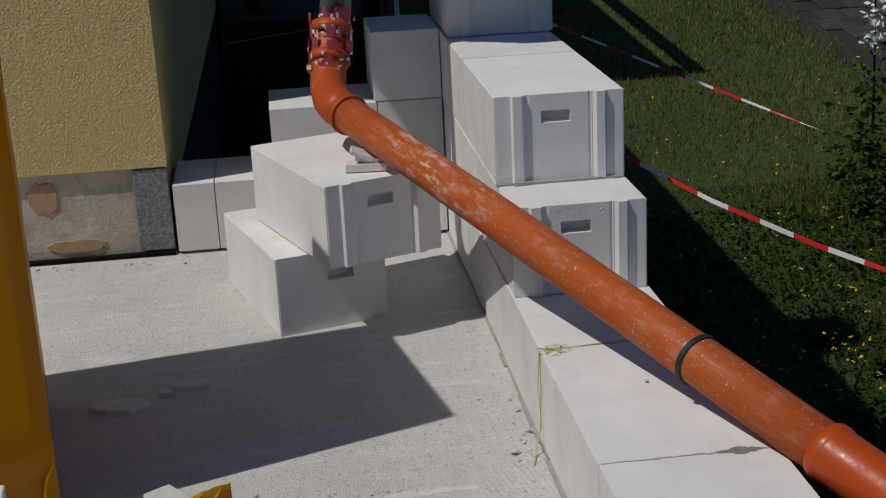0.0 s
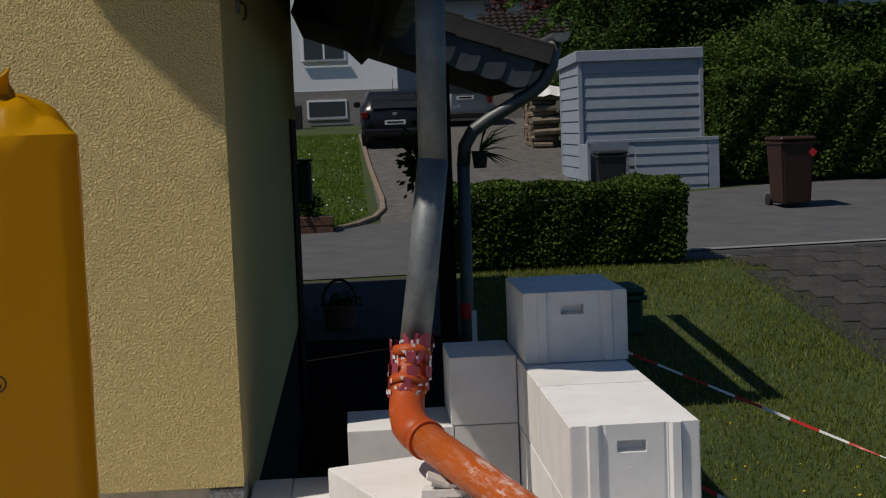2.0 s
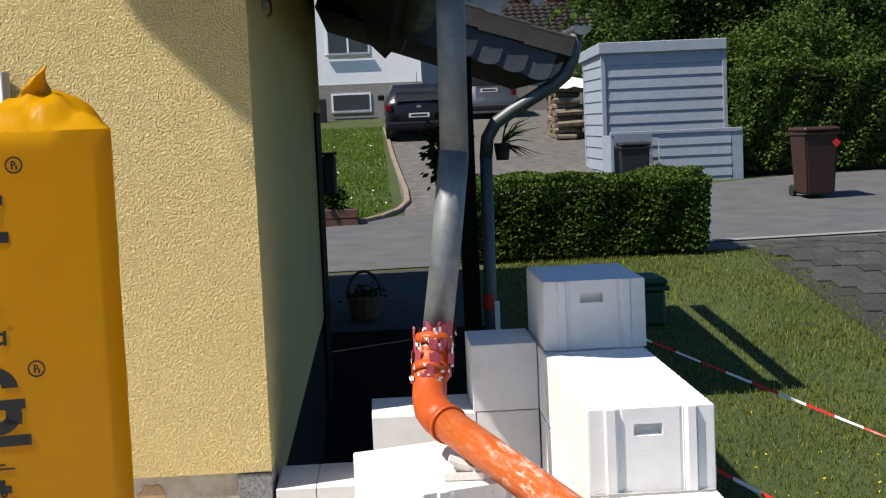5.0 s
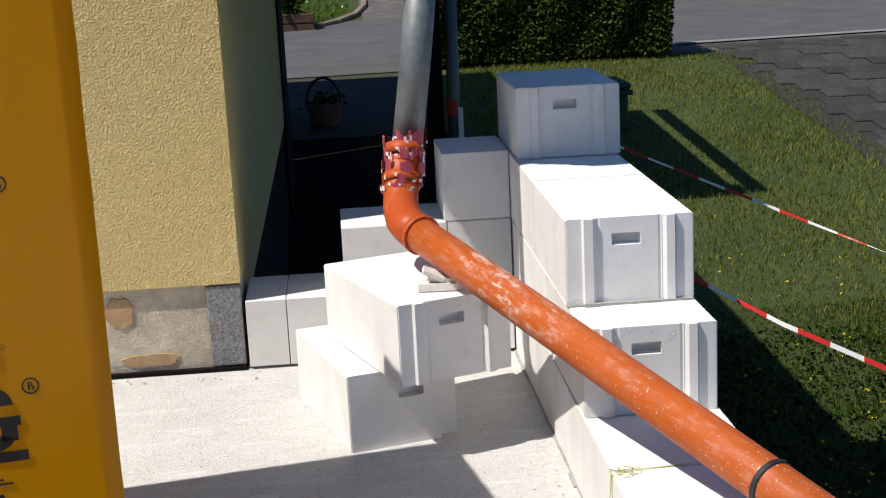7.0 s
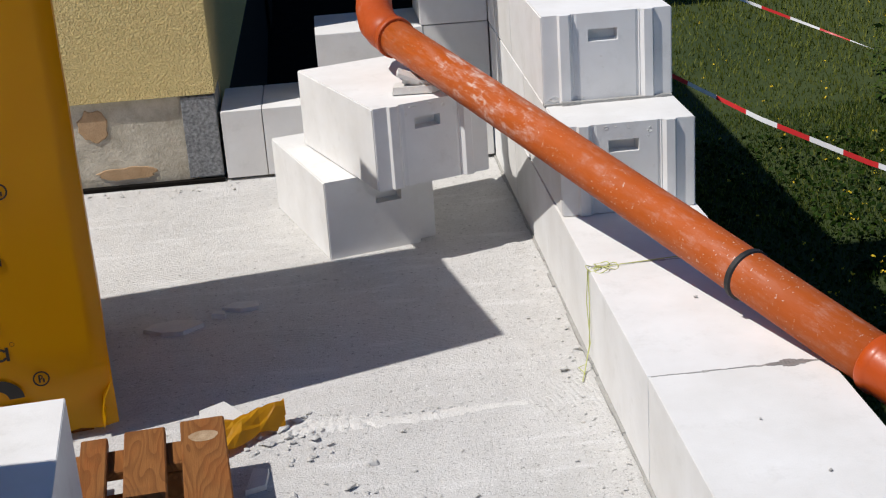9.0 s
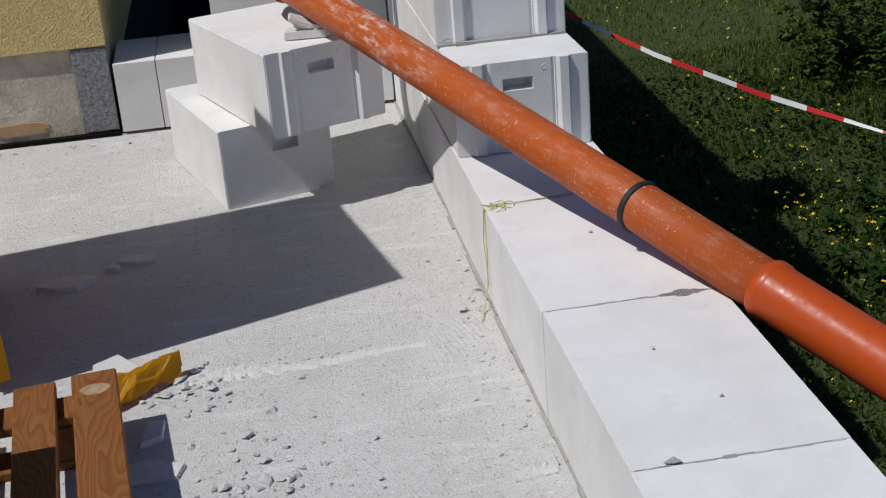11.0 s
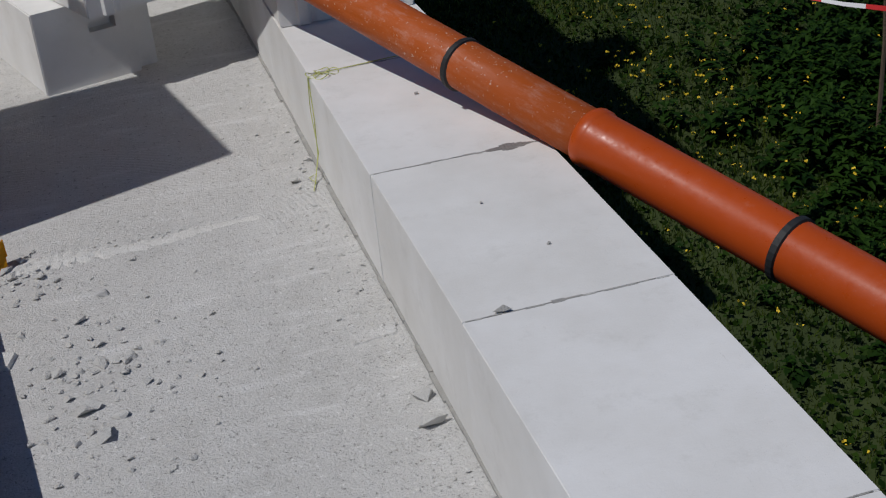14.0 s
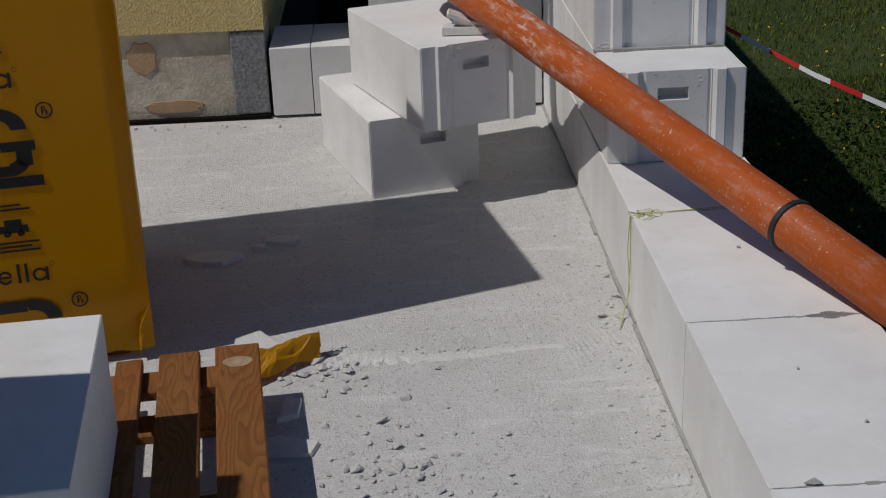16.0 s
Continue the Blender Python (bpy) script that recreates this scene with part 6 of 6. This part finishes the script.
bm = bmesh.new()
for j in range(26):
    f, g = j / 26, (j + 1.1) / 26
    xa, xb = 12.5 + 5.0 * f, 12.5 + 5.0 * min(1, g)
    ya, yb, za, zb = 39.5 + 5.0 * f, 39.5 + 5.0 * min(1, g), 6.47 + 4.9 * f, 6.47 + 4.9 * min(1, g)
    v = [bm.verts.new(p) for p in ((xa, ya, za + 0.09), (24, ya, za + 0.09), (24, yb, zb), (xb, yb, zb), (xa, ya, za - 0.02), (24, ya, za - 0.02))]
    bm.faces.new(v[:4])
    bm.faces.new((v[4], v[5], v[1], v[0]))
roof = part("roof_tiles", bm, ROOFTILE, right_house)
roof["kind"] = "stuff"
bm = bmesh.new()
lo = [bm.verts.new(p) for p in ((12.5, 39.5, 6.46), (24, 39.5, 6.46), (24, 52, 6.46), (12.5, 52, 6.46))]
hi = [bm.verts.new(p) for p in ((17.5, 44.5, 11.35), (24, 44.5, 11.35), (24, 47, 11.35), (17.5, 47, 11.35))]
for i in range(4):
    bm.faces.new((lo[i], lo[(i + 1) % 4], hi[(i + 1) % 4], hi[i]))
bm.faces.new(hi)
part("roof_body", bm, ROOFTILE, right_house)
part("soffit", boxed(12.5, 24, 39.5, 50, 6.41, 6.45), DARK_SHADE_WOOD, right_house)
part("downpipe", tube([(15.7, 39.45, 6.5), (15.45, 39.6, 6.42), (15.3, 39.95, 6.2), (15.25, 40.2, 5.9), (15.25, 40.25, 4.0)], 0.09, 8), WHITE_PAINT, right_house)
part("wall_lamp", boxed(14.6, 14.85, 40.0, 40.3, 5.0, 5.3, bevel=0.05), BLACK_PLASTIC, right_house)
window_unit("window", right_house, 14.9, 3.8, 1.6, 0.75, 40.35, "white framed window")

# power lines
for pts in ([(-6, 30, 9.3), (2.6, 30, 8.75), (16, 33, 7.9)], [(-6, 31, 8.5), (3.0, 31, 8.55), (16, 31, 9.7)], [(5, 60, 12.3), (16, 40, 9.3), (30, 38, 10.2)], [(4, 24, 4.1), (9, 26, 4.5), (16, 30, 6.3)]):
    dense = []
    for a, b in zip(pts, pts[1:]):
        a, b = Vector(a), Vector(b)
        dense += [a.lerp(b, i / 8) - Vector((0, 0, 0.25 * math.sin(math.pi * i / 8))) for i in range(9 if b == Vector(pts[-1]) else 8)]
    ob = put_mesh("power_line", tube(dense, 0.014, 5), CABLE)
    tagged(ob, "thin black overhead power line", "cable", "power lines")


# ---- lawn growth ----
def blades(name, n, area, height, width, material, seed, label, keep=None, lean=0.5):
    r = np.random.RandomState(seed)
    x = r.uniform(area[0], area[1], n)
    y = area[2] + (area[3] - area[2]) * r.rand(n) ** area[4]
    if keep is not None:
        m = keep(x, y)
        x, y = x[m], y[m]
    n = len(x)
    z = np.array([ground_height(a, b) for a, b in zip(x, y)])
    a = r.uniform(0, 2 * np.pi, n)
    patchy = 0.7 + 0.3 * np.sin(x * 2.1 + 1.3 * np.sin(y * 1.7)) * np.sin(y * 1.3 + x)
    h = height * r.uniform(0.4, 1.3, n) * patchy
    w = width * r.uniform(0.6, 1.3, n)
    b = r.uniform(0, 2 * np.pi, n)
    l = h * lean * r.uniform(0.2, 1.5, n)
    p0 = np.stack([x - w * np.cos(a), y - w * np.sin(a), z - 0.005], 1)
    p1 = np.stack([x + w * np.cos(a), y + w * np.sin(a), z - 0.005], 1)
    p2 = np.stack([x + l * np.cos(b), y + l * np.sin(b), z + h], 1)
    me = bpy.data.meshes.new(name)
    me.from_pydata(np.stack([p0, p1, p2], 1).reshape(-1, 3).tolist(), [], np.arange(3 * n).reshape(-1, 3).tolist())
    me.materials.append(material)
    return tagged(new(name, me), label, "grass", kind="stuff")


def on_lawn(x, y):
    return ~((x > 3.9) & (y > 7.0)) & ~((x > 3.4) & (y > 12.5)) & ~((x < 0.6) & (y > 2.0))


# Two lawn materials: darker for the shaded part, brighter for the sunny part.
blades("grass", 110000, (0.4, 4.2, -2.5, 5.0, 1.0), 0.055, 0.0035, BLADES_SHADED, 1, "green lawn grass with clover, darkened in colour for the shade", on_lawn)
blades("grass", 90000, (0.4, 6.5, 3.5, 12.2, 1.0), 0.05, 0.006, BLADES_SUNNY, 2, "mown lawn grass with sunlight put into its brighter, yellower colour", on_lawn)
blades("grass", 60000, (-5, -0.3, 17.8, 38, 1.3), 0.07, 0.014, BLADES_FAR, 3, "bright lawn grass across the street", lambda x, y: x < -0.16 - np.maximum(0, 19.9 - y) * 0.4)
r = np.random.RandomState(9)
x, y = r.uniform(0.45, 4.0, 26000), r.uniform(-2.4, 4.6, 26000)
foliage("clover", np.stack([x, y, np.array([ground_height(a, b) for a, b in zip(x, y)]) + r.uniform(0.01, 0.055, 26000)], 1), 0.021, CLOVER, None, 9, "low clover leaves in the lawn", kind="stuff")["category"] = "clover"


def weed_bed(n, cx, cy, sx, sy, h, size, material, seed, label):
    """Leafy stems: leaves in pairs round each stem, tips bent outwards."""
    r = np.random.RandomState(seed)
    k = max(40, n // 26)
    sxy = np.stack([r.normal(cx, sx, k), r.normal(cy, sy, k)], 1)
    tall = h * r.uniform(0.35, 1.0, k) * (0.75 + 0.25 * np.sin(sxy[:, 0] * 7) * np.sin(sxy[:, 1] * 6))
    i = r.choice(k, n)
    t = r.uniform(0.15, 1.0, n)
    a = r.uniform(0, 2 * np.pi, n)
    out = np.stack([np.cos(a), np.sin(a), np.zeros(n)], 1)
    side = np.stack([-np.sin(a), np.cos(a), np.zeros(n)], 1)
    up = np.array((0, 0, 1.0))
    ground = np.array([ground_height(p, q) for p, q in sxy])
    root = np.stack([sxy[i, 0] + r.normal(0, 0.012, n), sxy[i, 1] + r.normal(0, 0.012, n), ground[i] + tall[i] * t], 1)
    l = (size * 2.1 * (1.25 - 0.6 * t) * r.uniform(0.6, 1.3, n))[:, None]
    rise = r.uniform(-0.25, 0.6, n)[:, None]
    mid = root + out * l * 0.5 + up * l * (rise * 0.5 + 0.12)
    tip = root + out * l + up * l * (rise * 0.7 - 0.12)
    w = side * l * 0.24
    v = np.stack([root, mid - w, tip, mid + w, mid - up * l * 0.05], 1).reshape(-1, 3)
    b = np.arange(n)[:, None] * 5
    f = np.concatenate([b + np.array((0, 1, 4)), b + np.array((1, 2, 4)), b + np.array((2, 3, 4)), b + np.array((3, 0, 4))])
    me = bpy.data.meshes.new("weeds")
    me.from_pydata(v.tolist(), [], f.tolist())
    me.materials.append(material)
    tagged(new("weeds", me), label, "weeds", kind="stuff")


weed_bed(24000, 3.25, 1.95, 0.45, 0.48, 0.30, 0.037, LEAF_MID, 21, "dense leafy weeds at the edge of the lawn")
weed_bed(7000, 3.0, 1.0, 0.5, 0.4, 0.13, 0.026, LEAF_MID, 22, "leafy weeds round the bare soil")
weed_bed(3600, 3.3, 4.6, 0.25, 0.5, 0.6, 0.03, LEAF_LIGHT, 23, "tall leafy garden plants beside the lawn")
soil = tagged(put_mesh("soil_patch", patch([(2.3, 0.5), (3.0, 0.4), (3.1, 0.95), (2.4, 1.0)], 0.02, 0.1), SOIL), "bare reddish soil patch", "soil", kind="structure")
tall = thing("flowering_plant", pose(2.75, 4.4, ground_height(2.75, 4.4)), "tall green plant with a white flower spike", "plant")
part("stem", tube([(0, 0, 0), (0.02, 0, 0.6), (0.0, 0, 1.28)], [0.012, 0.009, 0.004], 6), LEAF_MID, tall)
foliage("leaves", np.array((0, 0, 0.45)) + r.normal(size=(420, 3)) * (0.085, 0.085, 0.27), 0.036, LEAF_LIGHT, tall, 6)
foliage("blossom", np.array((0, 0, 1.12)) + r.normal(size=(130, 3)) * (0.03, 0.03, 0.09), 0.026, PETAL_WHITE, tall, 7, "white blossom")
sap = thing("sapling", pose(2.72, 1.8, ground_height(2.72, 1.8)), "thin bare sapling stem in the weeds", "sapling")
part("stem", tube([(0, 0, 0), (0.01, 0, 0.5), (-0.01, 0.02, 1.3)], [0.012, 0.01, 0.006], 6), BARK, sap)

# buttercups and daisies
r = np.random.RandomState(14)
n = 300
x = np.concatenate([r.normal(2.2, 0.32, 190), r.uniform(0.9, 3.3, 110)])
y = np.concatenate([r.normal(2.5, 0.8, 190), r.uniform(-1.8, 6.5, 110)])
pts = np.stack([x, y, np.array([ground_height(a, b) for a, b in zip(x, y)]) + r.uniform(0.08, 0.16, n)], 1)
pts = np.repeat(pts, 4, 0) + r.normal(size=(4 * n, 3)) * (0.006, 0.006, 0.003)
ob = foliage("buttercups", pts, 0.011, PETAL, None, 14, "small yellow buttercups scattered in the lawn", stretch=1.0, kind="stuff")
ob["category"] = "flowers"
n = 260
x, y = r.uniform(-4.5, -0.4, n), r.uniform(18.3, 36, n)
pts = np.stack([x, y, np.array([ground_height(a, b) for a, b in zip(x, y)]) + 0.09], 1)
ob = foliage("daisies", pts, 0.032, PETAL_WHITE, None, 15, "white daisies in the far lawn", stretch=1.0, kind="stuff")
ob["category"] = "flowers"
